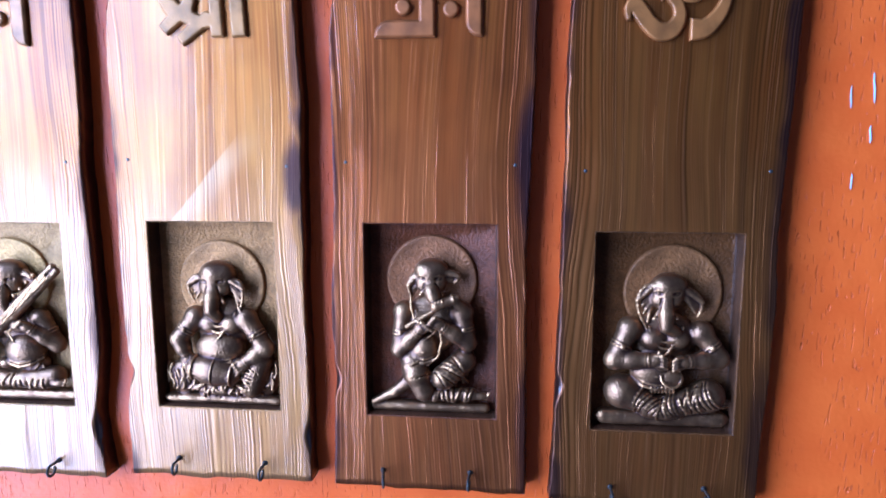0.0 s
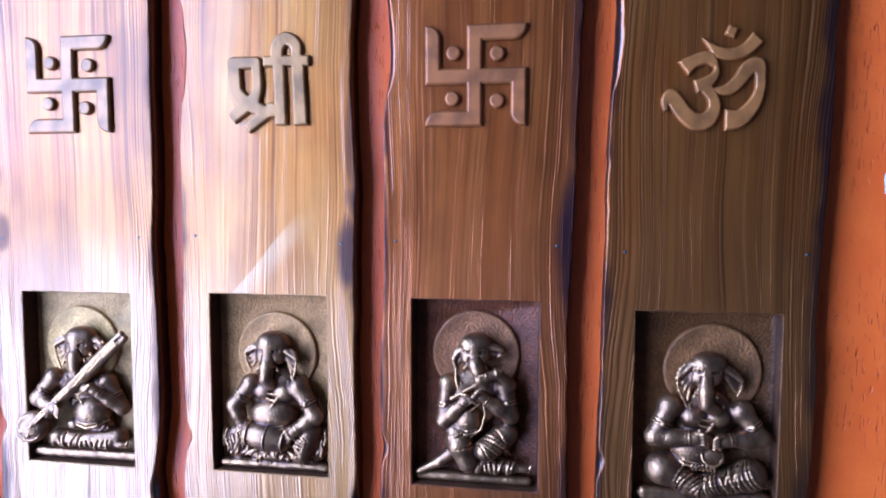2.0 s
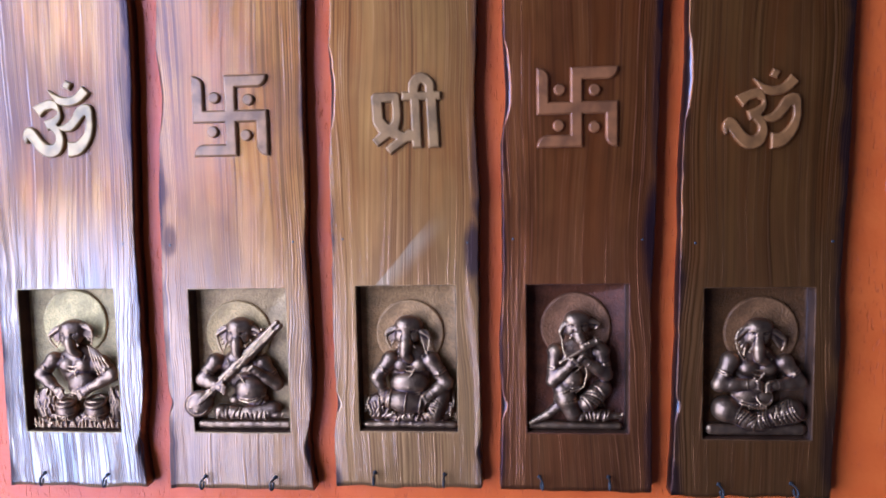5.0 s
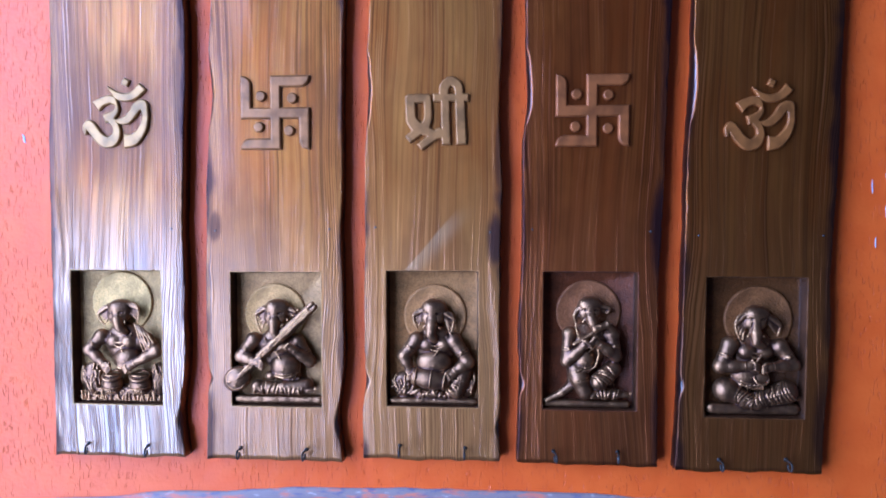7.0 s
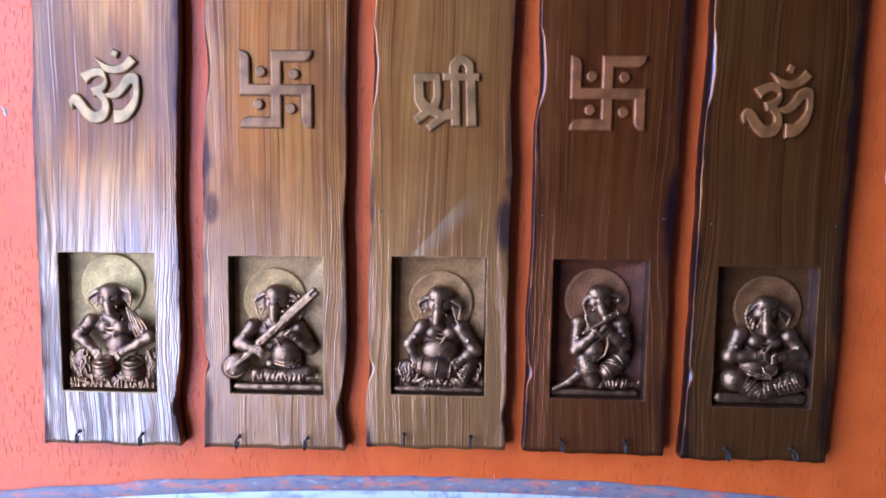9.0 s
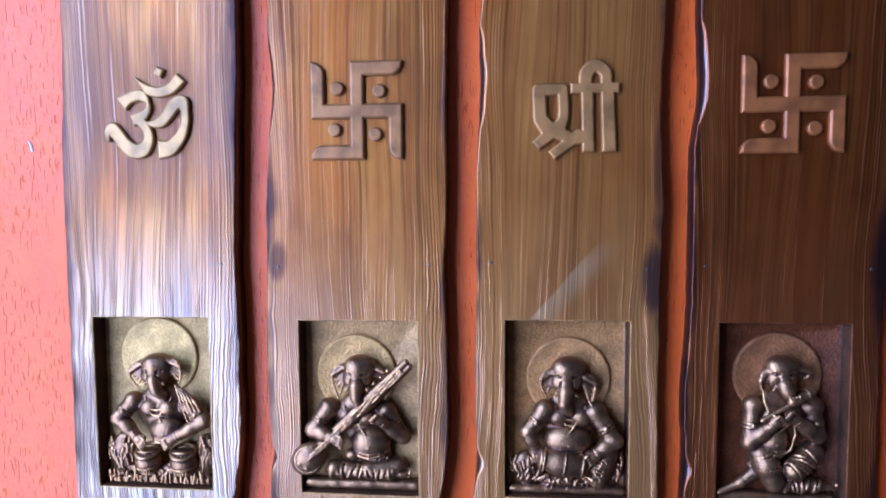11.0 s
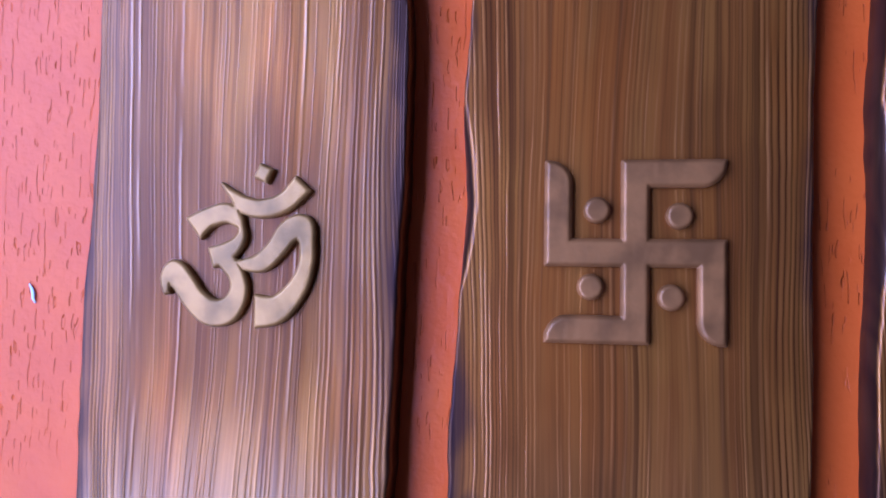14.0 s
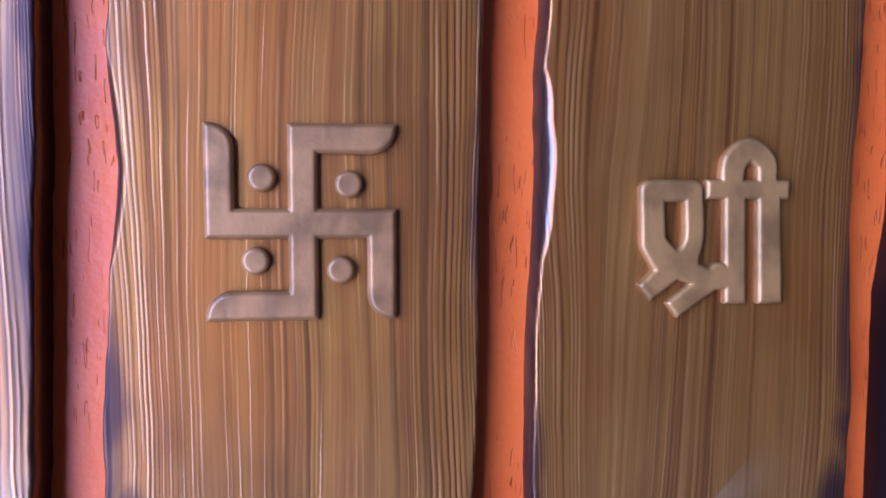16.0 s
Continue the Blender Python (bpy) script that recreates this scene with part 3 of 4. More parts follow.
OM = [
    ([(-9.6, 29.1), (-3.6, 23.4), (2.9, 18.3), (11.8, 16.9), (22.1, 20.0), (30.9, 28.8)], (0.8, 4.6, 8.7, 9.2, 9.8, 11.0), False, True),
    ([(-23.1, 7.1), (-15.4, 12.4), (-6.0, 14.7), (-0.6, 11.0)], (13.3, 9.8, 9.8, 6.4), True, False),
    ([(-3.0, 14.9), (1.2, 7.6), (0.0, 1.4), (-5.9, -3.7), (-14.2, -6.5)], (7.5, 4.0, 6.9, 9.8, 10.4), False, True),
    ([(-6.5, -6.5), (-0.8, -14.4), (0.4, -22.8), (-4.6, -30.7), (-13.2, -31.9), (-21.2, -26.2), (-27.1, -18.3), (-31.9, -13.2), (-36.0, -17.2), (-35.1, -24.0)],
     (9.8, 8.7, 9.8, 12.7, 13.3, 12.1, 12.1, 11.6, 6.4, 3.5), False, True),
    ([(-1.2, -7.9), (4.5, -9.3), (11.9, -7.9), (18.6, -1.4), (24.2, 6.2), (30.7, 8.2), (33.1, 1.4), (32.9, -9.9), (28.5, -20.6), (19.3, -29.9), (8.1, -31.0)],
     (0.9, 6.4, 9.8, 10.4, 11.6, 12.1, 8.1, 8.1, 10.4, 13.3, 16.2), False, True),
]
SHREE = [
    ([(-28.6, -2.3), (-29.7, 19.8)], (11.6, 11.1), False, False),
    ([(-30.3, 20.3), (-11.0, 20.7)], (10.1, 9.1), False, False),
    ([(-11.0, 20.2), (-10.2, 0.0), (-13.8, -9.3)], (9.1, 9.1, 11.1), False, False),
    ([(-28.6, -2.3), (-21.0, -11.2), (-13.8, -10.3)], (11.6, 14.2, 12.6), False, False),
    ([(-17.9, -11.7), (-32.4, -23.7)], (11.1, 9.1), False, True),
    ([(-16.6, -12.7), (-1.6, -18.2), (8.3, -16.3)], (11.1, 9.1, 10.1), False, False),
    ([(1.7, -15.7), (-19.9, -31.6)], (10.1, 8.6), False, True),
    ([(8.0, 22.1), (9.4, -29.0)], (10.1, 10.1), False, True),
    ([(23.8, 22.0), (25.8, -29.1)], (11.1, 11.6), False, True),
    ([(-5.3, 21.2), (33.5, 21.0)], (8.6, 8.3), True, True),
    ([(6.6, 24.5), (7.7, 33.1), (14.5, 38.5), (22.0, 33.1), (22.7, 24.5)], (10.6, 11.6, 10.6, 10.1, 9.1), False, False),
]


def swastika(name, material, reach, wide=12.2, curl=10.5, step=0.55):
    """The old sign of good luck: four bent arms with curled tips, by turning one arm. reach: left, foot, right, top."""
    half = max(reach)
    low = np.array([-half - 6, -half - 6])
    u = np.arange(low[0], half + 6, step)[:, None]
    v = np.arange(low[1], half + 6, step)[None, :]

    def box(p, q, x0, x1, y0, y1):
        return np.maximum(np.abs(p - (x0 + x1) / 2) - (x1 - x0) / 2, np.abs(q - (y0 + y1) / 2) - (y1 - y0) / 2)

    flat = np.full((u.size, v.size), 30.0)
    h = wide / 2
    for k in range(4):
        a = radians(90 * k)
        p, q = math.cos(a) * u + math.sin(a) * v, -math.sin(a) * u + math.cos(a) * v
        far, bend = reach[k], reach[k - 1]
        arm = np.minimum(box(p, q, -far, h, -h, h), box(p, q, -far, -far + wide, -h, bend))
        cx, cy = -far + wide - curl, bend - curl
        nip = (p > cx) & (q > cy)
        arm = np.where(nip, np.maximum(arm, np.hypot(p - cx, q - cy) - curl), arm)
        flat = np.minimum(flat, arm)
    return extrude(flat, low, 4.2, step, 1.6, name, material)


# ---- boards ----
# waney left and right edge in millimetres, every 5 cm from the foot up; recess (left, right, foot, top); rise of the foot
BOARDS = [
    ((-372, -371, -371.5, -371, -371, -371, -370.5, -370.5, -367.5, -366.5, -366, -365.5), (-219, -223.5, -217.5, -216.5, -216, -217.5, -216, -214.5, -212.5, -210.5, -211.5, -212.5),
     (-0.3500, -0.2430, 1.2475, 1.4020), -0.001),
    ((-193.5, -192.5, -190, -191.5, -191.5, -190, -189.5, -186.5, -183.5, -184.5, -181.5, -181), (-38.5, -43, -37, -36.5, -37, -38.5, -36.5, -36, -36, -35, -33.5, -33),
     (-0.1645, -0.0605, 1.2485, 1.4010), -0.001),
    ((-15, -15, -12, -13, -13, -11.5, -12, -10.5, -8.5, -8.5, -5.5, -5), (136, 136, 136, 135, 135.5, 136, 137.5, 135.5, 134.5, 136.5, 137.5, 137.5),
     (0.0105, 0.1135, 1.2515, 1.4033), 0.004),
    ((155, 156, 157.5, 156, 159, 160, 160, 160, 165, 162.5, 162, 162), (305.5, 305, 305, 304, 304, 306.5, 308, 309, 310.5, 312.5, 314, 315),
     (0.1815, 0.2835, 1.2515, 1.4033), 0.003),
    ((324, 326.5, 327.5, 329, 330, 331, 331, 332.5, 335.5, 336.5, 337, 338), (477, 478, 481, 482, 481, 482, 484, 486, 486, 487, 488, 489),
     (0.3530, 0.4585, 1.2465, 1.3988), -0.0005),
]
FOOT, TOP = 1.190, 1.872


def board_bm(cx, seed, edges, recess, rise):
    """A plank with waney, chamfered edges, a ragged foot and a hole for the recess. Local x from cx, z from FOOT."""
    nl, nr, nb, nt = recess[0] - cx, recess[1] - cx, recess[2] - FOOT, recess[3] - FOOT
    tall = TOP - FOOT
    rows_z = [("foot", a) for a in np.linspace(0, 1, 12)][:-1] + [("mid", a) for a in np.linspace(0, 1, 40)][:-1] + [("top", a) for a in np.linspace(0, 1, 110)]

    def edge(side, z):
        run = edges[side]
        i = min(max(z / 0.05, 0), len(run) - 1.001)
        j, f = int(i), i - int(i)
        p = [run[min(max(j + o, 0), len(run) - 1)] for o in (-1, 0, 1, 2)]
        base = 0.5 * (2 * p[1] + (p[2] - p[0]) * f + (2 * p[0] - 5 * p[1] + 4 * p[2] - p[3]) * f * f + (3 * p[1] - p[0] - 3 * p[2] + p[3]) * f ** 3)
        s = seed * 10 + side * 50
        wave = 0.0007 * noise.noise((s + 5, z * 28, 0)) + 0.0006 * noise.noise((s + 9, z * 90, 0))
        return base / 1000 - cx + wave

    def chamfer(side, z):
        s = seed * 10 + side * 50 + 20
        a = max(0.0, noise.noise((s, z * 12, 1)) + 0.15)
        b = max(0.0, noise.noise((s + 4, z * 40, 1)))
        nick = 0.0
        if side and seed < 4:
            nick = 0.0045 * math.exp(-((z - 0.040) / 0.012) ** 2)
        elif not side and seed > 2:
            # a long flat on the waney edge, and a split further down
            nick = 0.0042 * max(0.0, 1 - ((z - 0.41) / 0.040) ** 2) ** 0.5 + 0.0050 * math.exp(-((z - 0.090) / 0.009) ** 2)
        return 0.0007 + 0.0016 * a * a + 0.0009 * b + nick

    def foot_line(x):
        return rise + 0.0032 * noise.noise((seed * 7, x * 28, 5)) + 0.0012 * noise.noise((seed * 7, x * 90, 2))

    bm = bmesh.new()
    near = [0, 0.03, 0.14, 0.28, 0.43, 0.57, 0.71, 0.86, 1]      # close to the waney edge, so that the face stays flat
    inner = near, list(np.linspace(0, 1, 25)), [1 - e for e in near[::-1]]
    grid, tags = [], []
    for zone, a in rows_z:
        z_mid = {"foot": nb * a, "mid": nb + (nt - nb) * a, "top": nt + (tall - nt) * a}[zone]
        xl, xr = edge(0, z_mid), edge(1, z_mid)
        cl, cr = chamfer(0, z_mid), chamfer(1, z_mid)
        row = []

        def vert(x, y):
            z = z_mid
            if zone == "foot":
                z = foot_line(x) * (1 - a) + nb * a
            row.append(bm.verts.new((x, y, z)))

        lean = 0.0012 * noise.noise((seed, z_mid * 20, 7))
        vert(xl + lean, 0.0)
        vert(xl + lean * 0.5 - 0.0008, -0.010)
        vert(xl, -FACE + cl * 1.25)
        vert(xl + cl * 0.45, -FACE + cl * 0.45)
        flat = [xl + cl + (nl - xl - cl) * e for e in inner[0]] + [nl + (nr - nl) * e for e in inner[1][1:]] + [nr + (xr - cr - nr) * e for e in inner[2][1:]]
        for x in flat:
            on_rim = zone == "mid" or a in (0.0, 1.0)
            lift = 0.0 if (nl - 1e-6 <= x <= nr + 1e-6 and on_rim) else 0.00035 * noise.noise((x * 30, z_mid * 12, seed))
            vert(x, -FACE + lift)
        vert(xr - cr * 0.45, -FACE + cr * 0.45)
        vert(xr, -FACE + cr * 1.25)
        vert(xr + lean * 0.5 + 0.0008, -0.010)
        vert(xr + lean, 0.0)
        grid.append(row)
        tags.append(zone)
    first = 4 + 8
    last = first + 24
    for j in range(len(grid) - 1):
        for i in range(len(grid[0]) - 1):
            if tags[j] == "mid" and first <= i < last:
                continue
            bm.faces.new((grid[j][i], grid[j][i + 1], grid[j + 1][i + 1], grid[j + 1][i]))
    # foot and top end grain, closed to the wall
    for row, flip in ((grid[0], True), (grid[-1], False)):
        back = [bm.verts.new((v.co.x, -0.0003, v.co.z + (0.0015 if flip else 0))) for v in row]
        for i in range(len(row) - 1):
            f = (row[i], row[i + 1], back[i + 1], back[i])
            bm.faces.new(f[::-1] if flip else f)
    return bm


def recess_bm(nl, nr, nb, nt, seed):
    """The lining of a recess: a softened mouth, slightly sloping sides with shade painted on, and an uneven back."""
    bm = bmesh.new()

    def loop(inset, y, m=24):
        x0, x1, z0, z1 = nl + inset, nr - inset, nb + inset, nt - inset
        pts = [(x0 + (x1 - x0) * i / m, z0) for i in range(m)] + [(x1, z0 + (z1 - z0) * i / m) for i in range(m)]
        pts += [(x1 - (x1 - x0) * i / m, z1) for i in range(m)] + [(x0, z1 - (z1 - z0) * i / m) for i in range(m)]
        return [bm.verts.new((x + 0.0002 * noise.noise((x * 300, z * 300, seed)), y, z)) for x, z in pts]

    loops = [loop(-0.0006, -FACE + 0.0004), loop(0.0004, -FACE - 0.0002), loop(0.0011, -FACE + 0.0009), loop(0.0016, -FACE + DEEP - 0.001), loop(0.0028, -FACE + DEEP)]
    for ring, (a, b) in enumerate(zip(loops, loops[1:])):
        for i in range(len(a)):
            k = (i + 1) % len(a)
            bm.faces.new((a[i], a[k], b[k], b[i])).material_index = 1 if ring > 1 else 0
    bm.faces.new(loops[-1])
    bmesh.ops.recalc_face_normals(bm, faces=bm.faces)
    if bm.faces[-1].normal.y > 0:
        bmesh.ops.reverse_faces(bm, faces=bm.faces)
    return bm


def disc_bm(radius, thick):
    """A round halo with a softly rolled rim."""
    bm = bmesh.new()
    rings = []
    for r, y in ((radius, 0.0015), (radius, -thick * 0.55), (radius - 0.0008, -thick * 0.95), (radius - 0.0022, -thick), (radius - 0.004, -thick * 0.8), (radius * 0.5, -thick * 0.85)):
        rings.append([bm.verts.new((r * math.cos(t * math.tau / 72), y, r * math.sin(t * math.tau / 72))) for t in range(72)])
    for a, b in zip(rings, rings[1:]):
        for i in range(72):
            bm.faces.new((a[i], b[i], b[(i + 1) % 72], a[(i + 1) % 72]))
    bm.faces.new(rings[-1][::-1])
    bmesh.ops.recalc_face_normals(bm, faces=bm.faces)
    return bm


def tube(bm, pts, radius, sides=8):
    rings = []
    for i, p in enumerate(pts):
        p = Vector(p)
        way = (Vector(pts[min(i + 1, len(pts) - 1)]) - Vector(pts[max(i - 1, 0)])).normalized()
        a = way.orthogonal().normalized() if i == 0 else (a - way * a.dot(way)).normalized()
        b = way.cross(a)
        rings.append([bm.verts.new(p + radius * (math.cos(t * math.tau / sides) * a + math.sin(t * math.tau / sides) * b)) for t in range(sides)])
    for r, s in zip(rings, rings[1:]):
        for i in range(sides):
            bm.faces.new((r[i], r[(i + 1) % sides], s[(i + 1) % sides], s[i]))
    bm.faces.new(rings[0][::-1])
    bm.faces.new(rings[-1])


def hook_bm():
    """A small screw hook: a collar, a straight shank out of the board and an open round hook."""
    bm = bmesh.new()
    pts = [(0, 0.003, 0), (0, -0.004, 0), (0, -0.0065, -0.0003)]
    for i in range(15):
        a = radians(90 + 285 * i / 14)
        pts.append((0.0, -0.0105 + 0.0045 * math.cos(a + radians(0)) * 1.0, -0.0045 + 0.0045 * math.sin(a)))
    tube(bm, pts, 0.0011)
    tube(bm, [(0, -0.0002, 0), (0, -0.0012, 0)], 0.0021, 12)
    return bm


def nail_bm():
    bm = bmesh.new()
    rings = []
    for r, y in ((0.0013, 0.001), (0.0013, -0.0001), (0.0009, -0.0003), (0.0003, -0.0003)):
        rings.append([bm.verts.new((r * math.cos(t * math.tau / 12), y, r * math.sin(t * math.tau / 12))) for t in range(12)])
    for a, b in zip(rings, rings[1:]):
        for i in range(12):
            bm.faces.new((a[i], b[i], b[(i + 1) % 12], a[(i + 1) % 12]))
    bm.faces.new(rings[-1][::-1])
    bmesh.ops.recalc_face_normals(bm, faces=bm.faces)
    return bm


HOOK_MESH = from_bm(hook_bm(), "hook", STEEL)
NAIL_MESH = from_bm(nail_bm(), "nail", NAIL)
LABELS = [
    "patchy gold-brown varnished wooden wall plaque with scorched edges and hooks",
    "tan varnished wooden wall plaque with brushed grain and hooks",
    "honey-brown varnished wooden wall plaque with a slanting pale stain",
    "dark red-brown varnished wooden wall plaque with scorched edges and hooks",
    "olive-brown varnished wooden wall plaque with chipped edges and hooks",
]
# symbol kind, place of its middle, size across and up; halo (x, z, radius); hooks (x, z); nails (x, z)
LUCK_A = (39.0, 39.5, 38.0, 40.5), ((-16.3, 18.5), (18.4, 16.0), (-19.0, -15.0), (15.0, -19.0))
LUCK_B = (38.0, 37.5, 39.5, 38.5), ((-16.0, 17.5), (17.0, 16.5), (-17.0, -16.5), (17.0, -18.5))
FITTINGS = [
    (("om", -0.2893, 1.5766, 1.0, 1.0), (-0.2960, 1.3635, 0.0355), ((-0.332, 1.203), (-0.262, 1.202)), ((-0.366, 1.447), (-0.230, 1.448))),
    (("swastika", -0.1090, 1.5745, LUCK_A), (-0.1170, 1.3510, 0.0350), ((-0.154, 1.202), (-0.079, 1.202)), ((-0.180, 1.446), (-0.051, 1.448))),
    (("shree", 0.0683, 1.5679, 1.0, 1.0), (0.0640, 1.3515, 0.0350), ((0.026, 1.209), (0.098, 1.208)), ((0.000, 1.450), (0.125, 1.445))),
    (("swastika", 0.2318, 1.5735, LUCK_B), (0.2320, 1.3575, 0.0350), ((0.194, 1.207), (0.263, 1.208)), ((0.170, 1.448), (0.295, 1.446))),
    (("om", 0.4045, 1.5680, 0.935, 0.965), (0.4125, 1.3515, 0.0360), ((0.370, 1.202), (0.439, 1.204)), ((0.345, 1.442), (0.472, 1.442))),
]
for k, ((left, right, recess, rise), (sign, halo, hooks, nails)) in enumerate(zip(BOARDS, FITTINGS)):
    cx = (left[0] + left[-1] + right[0] + right[-1]) / 4000
    plaque = tagged(new("wall_plaque"), LABELS[k], "wall plaque", "row of wooden plaques")
    plaque.location = (cx, 0, FOOT)
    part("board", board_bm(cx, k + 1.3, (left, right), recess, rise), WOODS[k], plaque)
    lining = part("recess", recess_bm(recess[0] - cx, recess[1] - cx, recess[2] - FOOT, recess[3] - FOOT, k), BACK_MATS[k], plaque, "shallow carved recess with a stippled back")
    # second material: the painted shade of the deep sides
    lining.data.materials.append(RECESS_SHADE)
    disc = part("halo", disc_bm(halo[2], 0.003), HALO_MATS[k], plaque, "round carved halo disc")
    disc.location = (halo[0] - cx, -FACE + DEEP, halo[1] - FOOT)
    kind, sx, sz = sign[:3]
    if kind == "swastika":
        me = swastika("swastika_carving", SYMBOL_MATS[k], sign[3][0])
        dots = [(x, z, 5.7, None) for x, z in sign[3][1]]
    elif kind == "om":
        me = glyph(OM, [], "om_carving", SYMBOL_MATS[k])
        dots = [(11.4, 33.4, 3.9, -25)]
    else:
        me = glyph(SHREE, [], "shree_carving", SYMBOL_MATS[k])
        dots = []
    carving = part(me.name, me, SYMBOL_MATS[k], plaque, "raised carved symbol with softened edges")
    across, up = sign[3:] if kind != "swastika" else (1.0, 1.0)
    carving.matrix_local = Matrix.Translation((sx - cx, -FACE, sz - FOOT)) @ Matrix.Diagonal((across, 1, up, 1))
    for dot in dots:
        part("carved_dot", glyph([], [dot], "carved_dot", SYMBOL_MATS[k]), SYMBOL_MATS[k], carving)
    for hx, hz in hooks:
        hook = part("hook", HOOK_MESH, STEEL, plaque, "small dark metal screw hook")
        hook.location = (hx - cx, -FACE, hz - FOOT)
        hook.rotation_euler = (0, 0, radians(random.uniform(-12, 18)))
    for nx, nz in nails:
        nail = part("nail", NAIL_MESH, NAIL, plaque, "dark nail head")
        nail.location = (nx - cx, -FACE, nz - FOOT)


# ---- bronze figurines ----
def arm(clay, shoulder, elbow, hand, thick, side):
    """Shoulder, upper arm with two armlets, forearm with bangles and a hand with fingers."""
    s, e, h = (np.array(p, float) for p in (shoulder, elbow, hand))
    clay.ball(s, (thick * 1.1, thick * 1.05, thick * 0.95), 3)
    clay.rod(s, e, thick * 0.98, thick * 0.84, 2)
    for j in (-1, 0, 1):
        clay.groove([s + (e - s) * 0.92 + (j * 1.6 - 3, 0.5 * j, thick * 0.86), s + (e - s) * 0.92 + (j * 1.6 + 2, 2 + 0.5 * j, thick * 0.86)], 0.4, 0.4)
    clay.rod(e, e + (h - e) * 0.45, thick * 0.88, thick * 0.80, 2.5)
    clay.rod(e + (h - e) * 0.4, h, thick * 0.80, thick * 0.50, 2.0)
    for t in (0.50, 0.60):
        clay.ring(s + (e - s) * t, thick * 0.92, 0.6, e - s, 0.5)
    clay.ball(s + (e - s) * 0.52 + (0, 0, thick * 0.93), (1.9, 2.2, 1.2), 0.4)
    for t in (0.76, 0.84):
        clay.ring(e + (h - e) * t, thick * 0.58, 0.65, h - e, 0.4)
    clay.ball(h, (thick * 0.80, thick * 0.62, thick * 0.52), 1.0, 15 - 30 * side)
    way = (h - e) / np.linalg.norm(h - e)
    cross = np.array([-way[1], way[0], 0.0])
    for f in range(4):
        root = h + cross * (f - 1.5) * thick * 0.30 + (0, 0, 1.6)
        knuckle = root + way * thick * 0.55 + (0, 0, 0.8)
        clay.rod(root, knuckle, thick * 0.20, thick * 0.19, 0.3)
        clay.rod(knuckle, knuckle + way * thick * 0.35 - (0, thick * 0.25, 0.8), thick * 0.19, thick * 0.15, 0.3)
    clay.rod(h, h + cross * thick * 0.75 + way * thick * 0.3 + (0, 0, 1.0), thick * 0.22, thick * 0.17, 0.4)


def ear(clay, root, outer, tip, head):
    """A thin flap that fans out from the side of the head, folded over on top and hanging to a tip."""
    a, b, c = (np.array(p, float) for p in (root, outer, tip))
    away = 1 if b[0] > head[0] else -1
    low = np.array((head[0] + away * head[2] * 0.62, head[1] - head[2] * 0.55, 11.0))
    edge = []
    for i in range(9):
        t = i / 8
        edge.append((1 - t) ** 2 * (a + (away, 1, 1)) + 2 * t * (1 - t) * (b * 1.4 - (a + c) * 0.2) + t * t * c)
    for i, p in enumerate(edge):
        t = i / 8
        clay.rod(a + (low - a) * t * 0.45, a * 0.15 + p * 0.85, 1.6, 1.2, 2.0)
    clay.line([p + (0, 0, 1.0 + 1.5 * math.sin(math.pi * i / 8)) for i, p in enumerate(edge)], 1.5, 0.9, 1.0)
    clay.rod(a + (-away, 0, 3), edge[4] + (0, 0, 3), 2.2, 1.5, 1.5)


